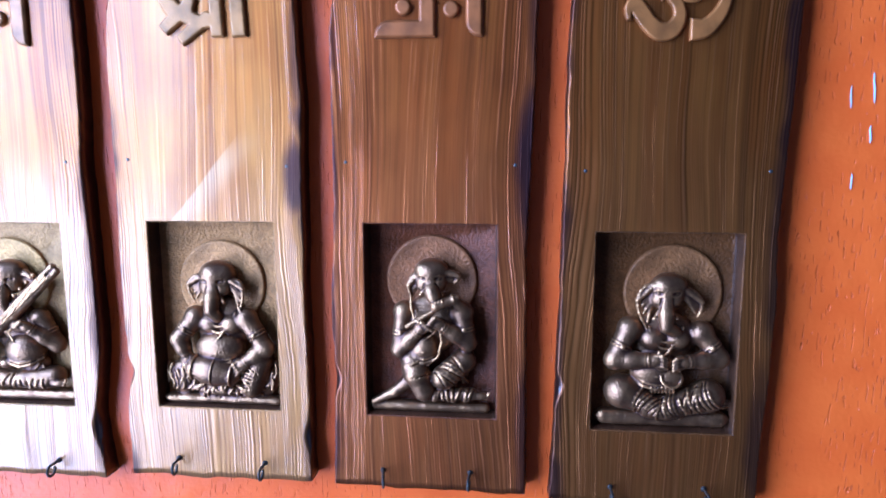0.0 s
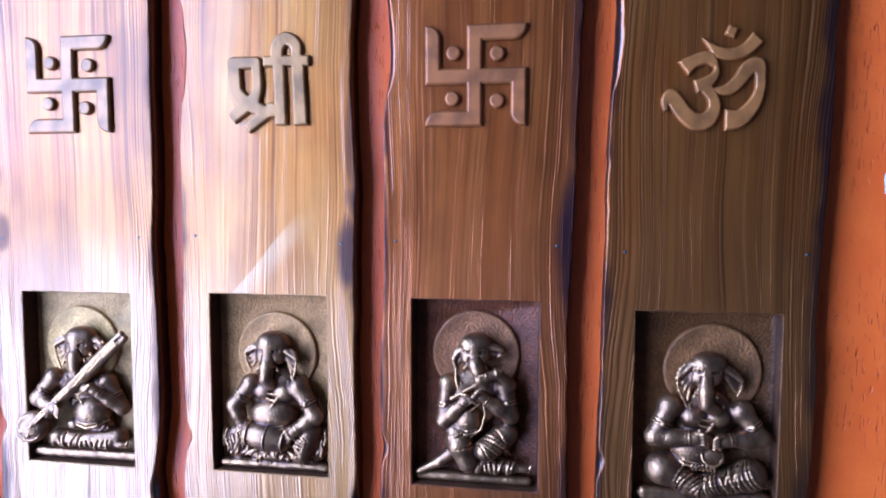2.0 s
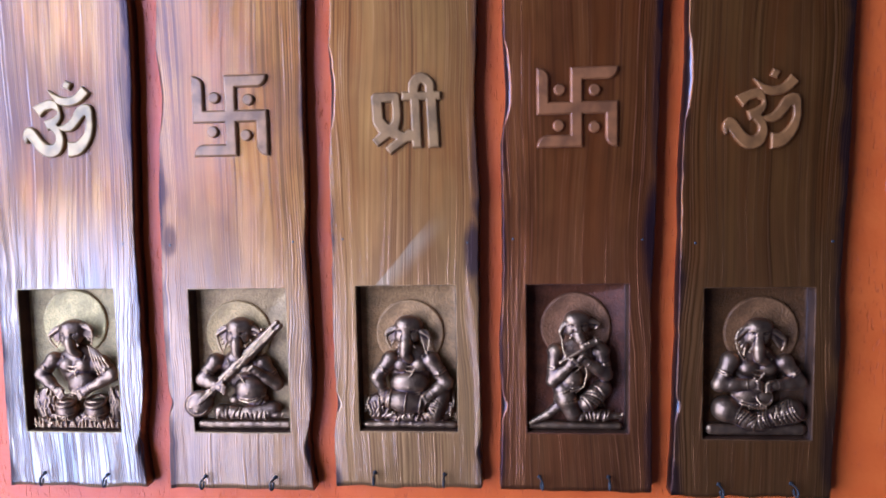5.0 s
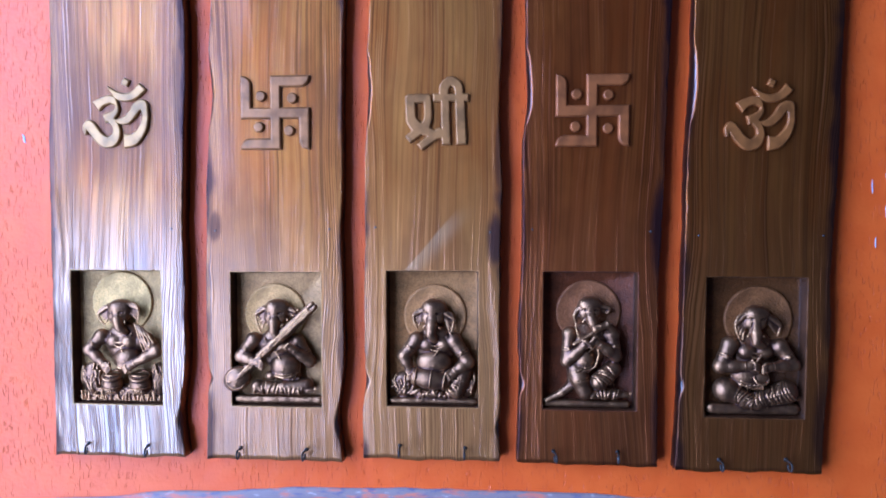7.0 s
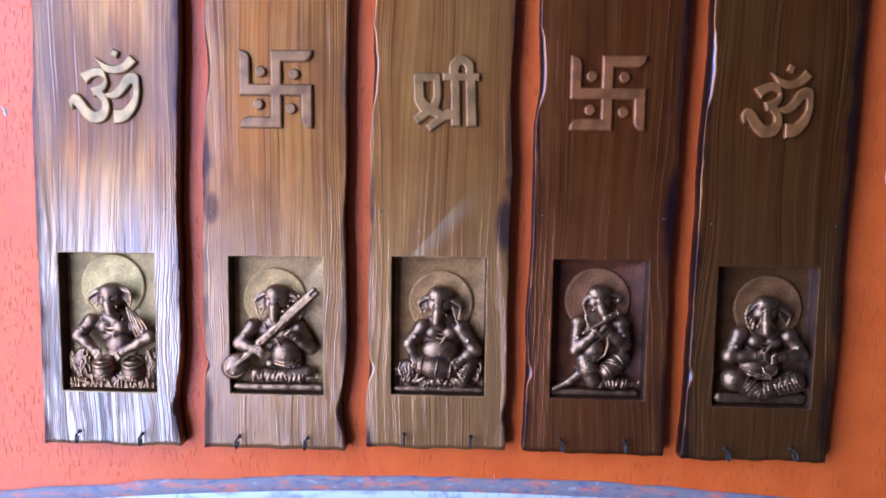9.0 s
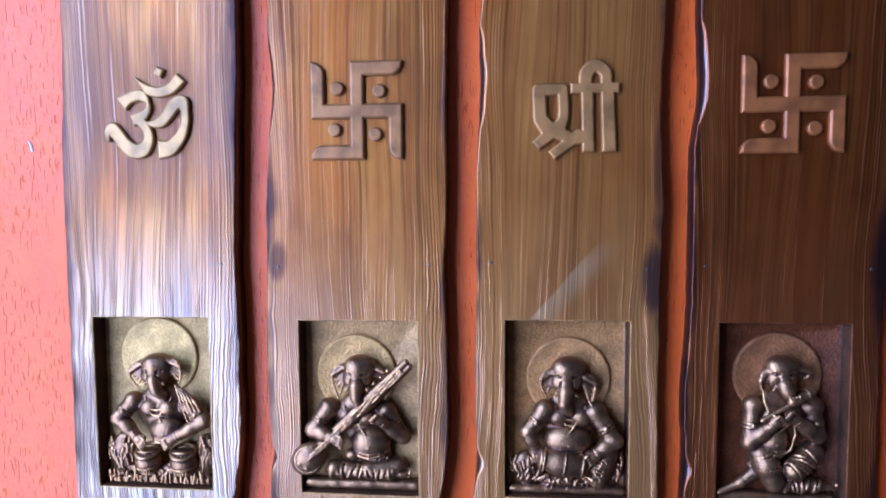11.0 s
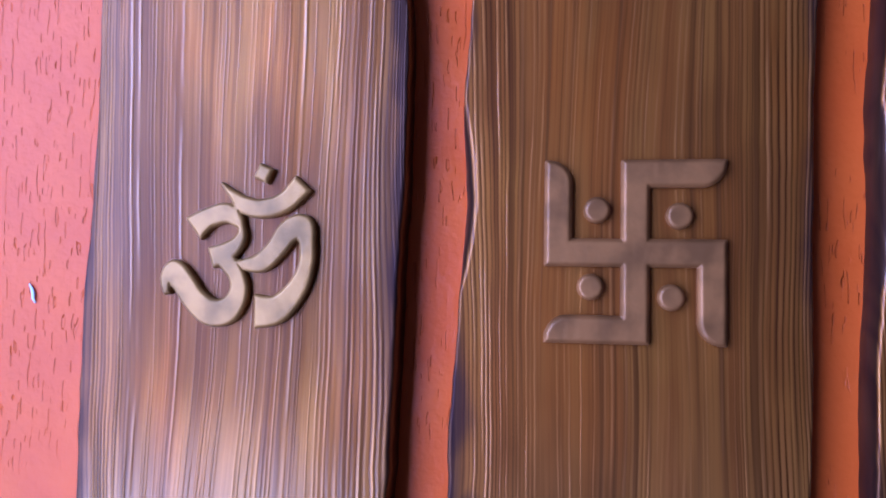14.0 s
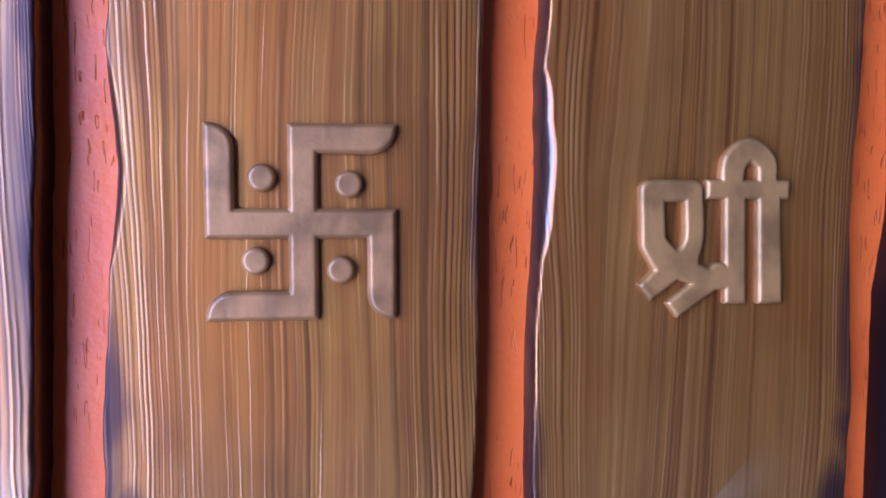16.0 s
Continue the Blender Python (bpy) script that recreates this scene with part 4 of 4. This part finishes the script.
def elephant_figure(P, extras, base):
    """A seated elephant-headed figure as one cast piece. Millimetres from the recess's lower left corner, w from its back."""
    clay = Clay((-9, -1, -1), (116, 128, 32), 0.7)
    base(clay)
    bu, bv, br, bh = P["belly"]
    tu, tv, tr = P["chest"]
    left, right = P["arms"]
    # body: broad chest between the shoulders, round belly over a knotted sash
    clay.ball((tu, tv, 5), (tr * 1.05, tr * 1.15, 9), 4)
    clay.ball((tu * 0.5 + bu * 0.5, tv * 0.5 + bv * 0.5, 4), (tr * 0.95, (tv - bv) * 0.9, 8), 4)
    clay.rod(np.array(left[0]) + (3, -3, -3), np.array(right[0]) + (-3, -3, -3), 6.5, 6.5, 5)
    for s in (-1, 1):
        clay.ball((tu + s * tr * 0.42, tv + tr * 0.08, 12.0), (tr * 0.44, tr * 0.36, 6.0), 2.2)
    clay.ball((bu, bv, 10), (br, bh, 11.5), 1.4)
    clay.ball((bu, bv - bh * 0.15, 21), (1.4, 1.1, 0.8), 0.8)
    for drop in (0.5, 0.72):
        clay.line([(bu - br * 0.95, bv - bh * (drop - 0.32), 12), (bu - br * 0.5, bv - bh * drop, 18), (bu, bv - bh * (drop + 0.12), 19.5), (bu + br * 0.5, bv - bh * drop, 18), (bu + br * 0.95, bv - bh * (drop - 0.32), 12)], 1.1, 1.1, 0.5)
    for side, (shoulder, elbow, hand, thick) in enumerate(P["arms"]):
        arm(clay, shoulder, elbow, hand, thick, side)
    # skull broad on top, face drawn down into the trunk
    hu, hv, hr, fu = P["head"]
    run = [np.array(p, float) for p in P["trunk"]]
    clay.ball((hu, hv + hr * 0.12, 7), (hr * 0.98, hr * 0.88, 9.5), 3)
    for s in (-1, 1):
        clay.ball((hu + s * hr * 0.34, hv + hr * 0.40, 11.5), (hr * 0.52, hr * 0.46, 6), 4.0)
        clay.ball((fu + s * hr * 0.46, hv - hr * 0.34, 11), (hr * 0.36, hr * 0.46, 5.5), 3.0)
    neck = np.array((fu * 0.4 + run[0][0] * 0.6, hv - hr * 0.40, 12.5))
    clay.rod((fu, hv + hr * 0.25, 11.0), neck, hr * 0.58, hr * 0.44, 4)
    fine = [neck]
    for i in range(len(run) - 1):
        fine += [run[i] + (run[i + 1] - run[i]) * t - (0, 0, 3.5) for t in (0, 0.34, 0.67)]
    fine.append(run[-1] - (0, 0, 3.5))
    clay.line(fine, hr * 0.42, hr * 0.25, 2.0)
    # deep-set eyes under brows, cheek lines, short tusks
    for s in (-1, 1):
        eu, ev = fu + s * hr * 0.44, hv + hr * 0.02
        clay.groove([(eu - s * 1.2, ev - 0.3, 18.0), (eu + s * 1.8, ev + 0.3, 16.8)], 1.3, 1.6)
        clay.ball((eu + s * 0.2, ev, 15.9), (1.5, 0.9, 1.1), 0.5)
        clay.line([(eu - s * 2.2, ev + 1.9, 17.2), (eu + s * 0.6, ev + 2.5, 16.8), (eu + s * 3.2, ev + 1.0, 14.8)], 0.8, 0.5, 1.4)
        clay.groove([(fu + s * hr * 0.30, hv - hr * 0.25, 18.2), (run[0][0] + s * hr * 0.40, run[0][1] + 1.0, 16.5)], 0.7, 1.2)
        clay.rod((run[0][0] + s * hr * 0.34, run[0][1] + 1, 14), (run[0][0] + s * hr * 0.62, run[0][1] - hr * 0.26, 16.5), 1.7, 0.9, 0.7)
    for root, outer, tip in P["ears"]:
        ear(clay, root, outer, tip, (hu, hv, hr))
    # necklaces, sacred cord over the belly
    for drop in (0.05, 0.30):
        arc = [(tu + tr * 0.60 * math.sin(q), tv + tr * (0.58 - (0.50 + drop) * math.cos(q)), 12.2 + 4.6 * math.cos(q)) for q in np.linspace(-1.5, 1.5, 11)]
        clay.line(arc, 0.85, 0.85, 0.5)
    clay.line([(tu + tr * 0.5, tv + tr * 0.4, 13.5), (tu + tr * 0.12, tv - tr * 0.25, 17.5), (bu - br * 0.1, bv + bh * 0.4, 19.2), (bu - br * 0.5, bv - bh * 0.3, 18)], 0.8, 0.8, 0.5)
    extras(clay)
    return clay


def cushion(u0, u1, v0, v1, out, rough, seed):
    """The plinth: a thin slab with an uneven front."""
    def make(clay):
        rng = random.Random(seed)
        clay.slab(((u0 + u1) / 2, (v0 + v1) / 2, out / 2), ((u1 - u0) / 2, (v1 - v0) / 2, out / 2), 2.8)
        for i in range(15):
            clay.ball((u0 + 4 + (u1 - u0 - 8) * (i + rng.uniform(-0.3, 0.3)) / 14, (v0 + v1) / 2 + rng.uniform(-0.4, 0.6) * rough, out * 0.6), (rng.uniform(5, 9), (v1 - v0) * rng.uniform(0.40, 0.52), out * rng.uniform(0.36, 0.45)), 3)
    return make


def drapery(clay, u0, u1, v0, v1, w, count, seed):
    """Crumpled, gathered cloth: a soft mound under many curved folds with dark gaps between."""
    rng = random.Random(seed)
    mu, mv = (u0 + u1) / 2, (v0 + v1) / 2
    clay.ball((mu, mv, w * 0.35), (abs(u1 - u0) / 2, abs(v1 - v0) / 2, w * 0.6), 3)
    for i in range(count * 2 + count):
        u = u0 + (u1 - u0) * (i * 0.618 % 1.0)
        top, long = v1 - (v1 - v0) * 0.55 * rng.random(), (v1 - v0) * rng.uniform(0.25, 0.55)
        bend, phase = rng.uniform(-5, 5), rng.uniform(0, 6)
        pts = []
        for a in (0, 0.2, 0.4, 0.6, 0.8, 1):
            x, z = u + bend * a * a + 1.4 * math.sin(4 * a + phase), top - long * a
            rise = max(0.0, 1 - ((x - mu) / (abs(u1 - u0) * 0.62)) ** 2 - ((z - mv) / (abs(v1 - v0) * 0.7)) ** 2) ** 0.5
            pts.append((x, max(z, v0), w * (0.3 + 0.62 * rise)))
        if i % 3 < 2:
            clay.line(pts, rng.uniform(0.9, 1.5), 0.7, 0.8)
        else:
            clay.groove([(p[0], p[1], p[2] + 0.9) for p in pts], 0.8, 0.6)


def folds(clay, a, b, ra, rb, count, seed, curl=0.0):
    """Ribs of gathered cloth that run round a limb, with channels between them."""
    rng = random.Random(seed)
    a, b = np.array(a, float), np.array(b, float)
    way = (b - a) / np.linalg.norm(b - a)
    cross = np.array([-way[1], way[0], 0.0])
    for i in range(count):
        t = (i + rng.uniform(0.1, 0.9)) / count
        r = (ra + (rb - ra) * t) * rng.uniform(0.92, 0.99)
        slant = rng.uniform(-0.4, 0.4) * r
        pts = []
        for j in range(8):
            q = -1.35 + 2.7 * j / 7
            pts.append(a + (b - a) * t + way * (slant * q + curl * r * (q * q - 0.6)) + cross * r * math.sin(q) + np.array([0, 0, r * math.cos(q)]))
        clay.line(pts[rng.randrange(3):8 - rng.randrange(3)], rng.uniform(0.8, 1.5), 0.7, 1.0)
        step = way * (np.linalg.norm(b - a) / count * 0.5)
        clay.groove([p + step + (0, 0, 0.35) for p in pts], 0.55, 0.4)


def toes(clay, at, s):
    """A bare foot seen from the side, toes towards s."""
    u, v, w = at
    clay.ball((u, v, w), (7, 3.2, 3.4), 1.5)
    for i in range(4):
        clay.ball((u + s * (5.5 + 0.7 * i), v - 2 + 1.5 * i, w + 1), 1.2, 0.3)


def tabla_extras(clay):
    drapery(clay, 7, 30, 8, 47, 12, 8, 3)
    drapery(clay, 90, 105, 8, 48, 12, 6, 4)
    drapery(clay, 28, 96, 8, 22, 13, 14, 5)
    for u, r in ((45.5, 12.0), (78.5, 12.5)):
        clay.ball((u, 24, 12), (r, 12.5, 10), 0.8)
        clay.ring((u, 33.5, 13), r * 0.80, 1.8, (0.05, 1, 0.45), 0.6)
        clay.ball((u, 34.2, 14), (r * 0.78, 2.4, r * 0.55), 0.8)
        clay.ring((u, 22, 12), r * 0.92, 0.7, (0, 1, 0.2), 0.4)
        for i in range(8):
            q = -1.1 + 2.2 * i / 7
            clay.rod((u + r * 0.84 * math.sin(q), 32, 13 + 8 * math.cos(q)), (u + r * 0.62 * math.sin(q + 0.2), 14.5, 12 + 8.4 * math.cos(q)), 0.7, 0.7, 0.3)
    rng = random.Random(17)
    for i in range(30):
        u = 10 + 3.1 * i + rng.uniform(-1, 1)
        clay.rod((u, 4.5 + rng.random(), rng.uniform(11, 12.5)), (u + rng.uniform(-2.5, 2.5), 11 + rng.uniform(-2, 6), rng.uniform(11.5, 13)), 1.1, 0.8, 0.8)
    for i in range(5):
        clay.line([(73 + 2.4 * i, 93 - 1.2 * i, 12), (79 + 3.4 * i, 81 - 0.6 * i, 17.5 - 0.5 * abs(i - 2)), (83 + 3.4 * i, 68 + i, 17.5 - 0.6 * abs(i - 2)), (86 + 2.8 * i, 56 + 2 * i, 14)], 1.1, 0.9, 0.3)


def sitar_extras(clay):
    clay.rod((84, 24, 8), (60, 22, 11), 8.5, 8, 2.5)
    clay.rod((30, 23, 12), (78, 20, 12), 7.5, 6, 2)
    folds(clay, (27, 22, 12), (78, 19.5, 12), 7.6, 6.2, 11, 21)
    clay.ball((30, 24, 15), (7, 6.5, 6), 1.5)
    clay.ball((46, 36, 13), (7, 5, 6), 1.5)
    drapery(clay, 56, 78, 26, 42, 14, 5, 23)
    toes(clay, (88, 19.5, 13), 1)
    a, b = np.array((8.5, 32.5, 18.0)), np.array((94, 114.5, 14.5))
    clay.ball(a, (16.5, 13.5, 9), 1.2, 35)
    clay.ring(a + (0.5, 0.5, 5.5), 11, 0.8, (0.1, 0.1, 1))
    clay.ball(a + (-6, -2, 8.2), (2.4, 2.0, 0.9), 0.4)
    clay.ball(a + (0, -6, 8.0), (2.0, 1.8, 0.9), 0.4)
    clay.ball(a + (3.5, 3, 8.4), (1.4, 4.5, 0.9), 0.4, -45)
    n = (b - a) / np.linalg.norm(b - a)
    across = np.array((-n[1], n[0], 0))
    long = np.linalg.norm(b - a)
    for s in (-1, 1):
        clay.rod(a + n * 8 + across * 2.0 * s, a + n * long * 0.56 + across * 2.0 * s, 3.4, 3.6, 1.2)
        clay.rod(a + n * long * 0.56 + across * 2.8 * s - (0, 0, 0.5), b + across * 2.4 * s - (0, 0, 1.5), 3.8, 3.0, 1.5)
    for s in (-2.6, -1.3, 0.0, 1.3, 2.6):
        clay.rod(a + n * 3 + across * s * 0.7 + (0, 0, 8.6), b - n * 6 + across * s + (0, 0, 4.4), 0.5, 0.5, 0.2)
    for i in range(5):
        clay.ball(a + n * (long * 0.60 + 8 * i) + across * 8.0 + (0, 0, 1), (1.7, 1.7, 1.7), 0.4)
    for i in range(6):
        p = a + n * (long * 0.60 + 6.5 * i) + (0, 0, 4.2)
        clay.rod(p - across * 3.0, p + across * 3.0, 0.5, 0.5, 0.4)


def drum_extras(clay):
    drapery(clay, 7, 31, 9, 38, 12, 8, 8)
    drapery(clay, 69, 99, 9, 40, 13, 11, 9)
    drapery(clay, 28, 72, 8, 20, 13, 8, 14)
    clay.rod((86, 40, 10), (78, 18, 12), 9, 8, 2.5)
    folds(clay, (84, 36, 10), (72, 15, 12), 9, 7.5, 8, 15, 0.25)
    a, b = np.array((32, 35, 15.5)), np.array((66, 30, 16.0))
    clay.rod(a + (4, 0, 0), b - (4, 0, 0), 9.0, 9.0, 1)
    clay.ball((a + b) / 2, (19, 12.0, 11), 1.5, -8)
    clay.ball(a + (-1, 0, -1), (3.0, 9.5, 9), 1.0, -8)
    clay.ring((a + b) / 2 + (1, 0, 0), 11.6, 0.7, b - a, 0.3)
    for t in (0.04, 0.96):
        clay.ring(a + (b - a) * t, 9.6, 1.0, b - a, 0.4)
    for i in range(6):
        clay.line([(70 + 1.8 * i, 84 - 1.8 * i, 13), (77 + 2 * i, 73 - 1.8 * i, 17), (81 + 2 * i, 60 - 1.6 * i, 16)], 1.0, 0.9, 0.35)


def flute_extras(clay):
    # kneeling legs in gathered cloth
    clay.rod((36, 46, 10), (40, 36, 15), 9.5, 10.5, 2.5)
    clay.rod((40, 36, 15), (46, 22, 15), 10.0, 8.5, 2)
    clay.rod((76, 45, 10), (61, 33, 16), 9.5, 9.5, 2.5)
    folds(clay, (75, 44, 11), (60, 32, 16), 9.6, 9.4, 6, 7, 0.2)
    folds(clay, (36, 47, 11), (41, 34, 15), 9.8, 10.4, 4, 6)
    clay.rod((46, 19, 13), (82, 18.5, 10), 6.0, 5.0, 2)
    folds(clay, (52, 18.5, 13), (82, 18, 10), 6.2, 5.2, 8, 5)
    toes(clay, (88, 17.5, 11), 1)
    clay.rod((34, 28, 8), (22, 18, 9), 6.0, 4.0, 2)
    clay.rod((22, 18, 9), (5, 9.5, 9), 4.0, 2.6, 2)
    drapery(clay, 28, 36, 24, 48, 10, 4, 12)
    drapery(clay, 72, 79, 24, 46, 10, 4, 13)
    # flute held across to the mouth, second hand raised beside the cheek
    clay.rod((34, 74, 21), (72, 97, 20), 1.9, 1.7, 0.5)
    clay.rod((56, 90, 22), (69, 95, 19), 4.0, 3.4, 1.2)
    for i in range(4):
        clay.rod((54 + 2.4 * i, 88 + 0.8 * i, 23.5), (53.5 + 2.4 * i, 92.5 + 0.8 * i, 24), 1.2, 1.0, 0.3)
    clay.rod((69, 95, 19), (78, 84, 12), 3.6, 5.5, 2)
    clay.ring((68, 95, 19), 3.8, 0.8, (1, 0.2, -0.3), 0.3)
    # cord that hangs in a loop round the belly
    clay.line([(58, 74, 20), (60, 62, 19), (57, 50, 18.5), (49, 43.5, 18.5), (38, 47, 17)], 0.9, 0.9, 0.4)
    clay.line([(36, 96, 14), (36.5, 88, 17), (39, 80, 19)], 1.0, 0.9, 0.4)


def cymbal_extras(clay):
    clay.ball((23.5, 31, 11), (13, 12.5, 11), 3)
    clay.ball((23, 31, 19.5), (6.5, 6.5, 3.2), 0.8)
    clay.rod((24, 30, 11), (56, 17, 14), 12.0, 7.0, 3)
    clay.ball((86, 29, 10), (13, 12, 11), 3)
    clay.rod((86, 28, 10), (46, 18, 13), 12.0, 7.5, 3)
    folds(clay, (33, 27, 12), (52, 18, 14), 11.2, 7.6, 7, 31, 0.3)
    folds(clay, (90, 30, 10), (52, 19, 13), 12.2, 8.2, 12, 8, -0.3)
    for r in (8.5, 10.5):
        clay.ring((23.3, 31, 17.5 - (r - 8.5) * 0.9), r, 0.7, (0.1, 0.1, 1), 0.4)
    clay.rod((40, 17, 16), (58, 15, 16), 4.0, 3.4, 1.5)
    toes(clay, (60, 14.5, 15.5), 1)
    clay.ball((51, 56, 21), (6.5, 6, 2.2), 0.8, 20)
    clay.ball((57.5, 44, 18.5), (9.5, 7, 4), 0.8, -10)
    clay.ring((57.5, 45.5, 21), 7.5, 0.9, (0.1, 0.5, 1))
    for i in range(7):
        clay.rod((44 + 2.6 * i, 37.5 - abs(i - 3) * 0.3, 19), (44.6 + 2.6 * i, 33, 18), 1.2, 1.0, 0.3)


FIGURES = [
    (dict(belly=(64, 53, 16, 12.5), chest=(57, 71, 20), head=(55.7, 106, 14.5, 54.0), trunk=[(55.5, 98, 19.5), (57.5, 89, 20), (63, 84, 18)],
          arms=[((33, 78, 10), (20, 63, 13), (41, 46, 18), 7.8), ((85, 75, 10), (99, 62, 12), (70, 46, 18), 7.6)],
          ears=[((43, 113, 9), (28, 105, 10), (38, 91, 11)), ((68, 115, 9), (80, 112, 10), (76, 95, 10))]),
     tabla_extras, cushion(8, 104, 3, 9, 10, 2.0, 1), "bronze elephant-headed figurine playing a pair of hand drums"),
    (dict(belly=(61, 46, 17, 14), chest=(50, 67, 19), head=(52.5, 106, 15.2, 50.5), trunk=[(50.5, 96, 20), (50.5, 86, 20.5), (54.5, 76, 19)],
          arms=[((25, 75, 10), (12, 57, 14), (33, 52, 22), 8.2), ((75, 73, 8), (89, 51, 9), (70, 69, 21), 7.4)],
          ears=[((40, 112, 9), (26, 107, 10), (34, 84, 12)), ((66, 111, 9), (74.5, 108, 10), (75, 98, 10))]),
     sitar_extras, cushion(1, 101, 3, 11, 10, 1.6, 2), "bronze elephant-headed figurine playing a long-necked lute"),
    (dict(belly=(53.5, 50, 20, 13.5), chest=(55, 68, 20.5), head=(53.3, 104.5, 15.2, 51.5), trunk=[(50.8, 92, 20), (49.8, 82, 21), (54, 75.5, 19)],
          arms=[((34, 75, 10), (20.5, 57, 13), (27, 42, 14), 8.0), ((75.5, 74, 10), (91, 51, 13), (73, 39, 18), 8.0)],
          ears=[((41, 108, 9), (28, 103, 10), (35, 87, 11)), ((67, 104, 10), (77, 101, 11), (71, 80, 12))]),
     drum_extras, cushion(5, 100, 3, 8.5, 10, 1.6, 3), "bronze elephant-headed figurine with a drum across its lap"),
    (dict(belly=(46, 56, 12, 13), chest=(52, 74, 20), head=(51.4, 110, 14, 51.0), trunk=[(52.0, 101, 20), (54, 96, 22), (56, 92, 21)],
          arms=[((30, 83, 10), (27, 54, 13), (45, 73, 21), 7.6), ((74.5, 83, 10), (79, 60, 12), (57, 77, 21), 7.6)],
          ears=[((39, 111, 9), (33, 104, 10), (37, 94, 11)), ((64, 114, 10), (74, 112, 10), (69, 106, 10))]),
     flute_extras, cushion(3, 95, 3, 9, 10, 1.8, 4), "bronze elephant-headed figurine kneeling and playing a flute"),
    (dict(belly=(47, 48, 18, 15), chest=(54, 70, 20.5), head=(55.2, 107, 13.8, 53.2), trunk=[(52.6, 92, 20), (53, 82.5, 21), (61, 78, 18)],
          arms=[((28, 79, 10), (17, 56, 14), (46, 58, 20), 8.4), ((80, 77, 9), (93, 58, 12), (65, 57, 20), 8.0)],
          ears=[((43, 112, 10), (29, 103, 10), (40, 80, 12)), ((68, 109, 10), (80.5, 101, 10), (76, 89, 10))]),
     cymbal_extras, cushion(7.5, 100, 4, 14, 11, 1.6, 5), "bronze elephant-headed figurine sitting cross-legged with hand cymbals"),
]
for (left, right, recess, rise), (pose_of, extras, base, label) in zip(BOARDS, FIGURES):
    clay = elephant_figure(pose_of, extras, base)
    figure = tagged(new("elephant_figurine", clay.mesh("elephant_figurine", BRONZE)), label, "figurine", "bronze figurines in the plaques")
    figure.location = (recess[0], -FACE + DEEP, recess[2])
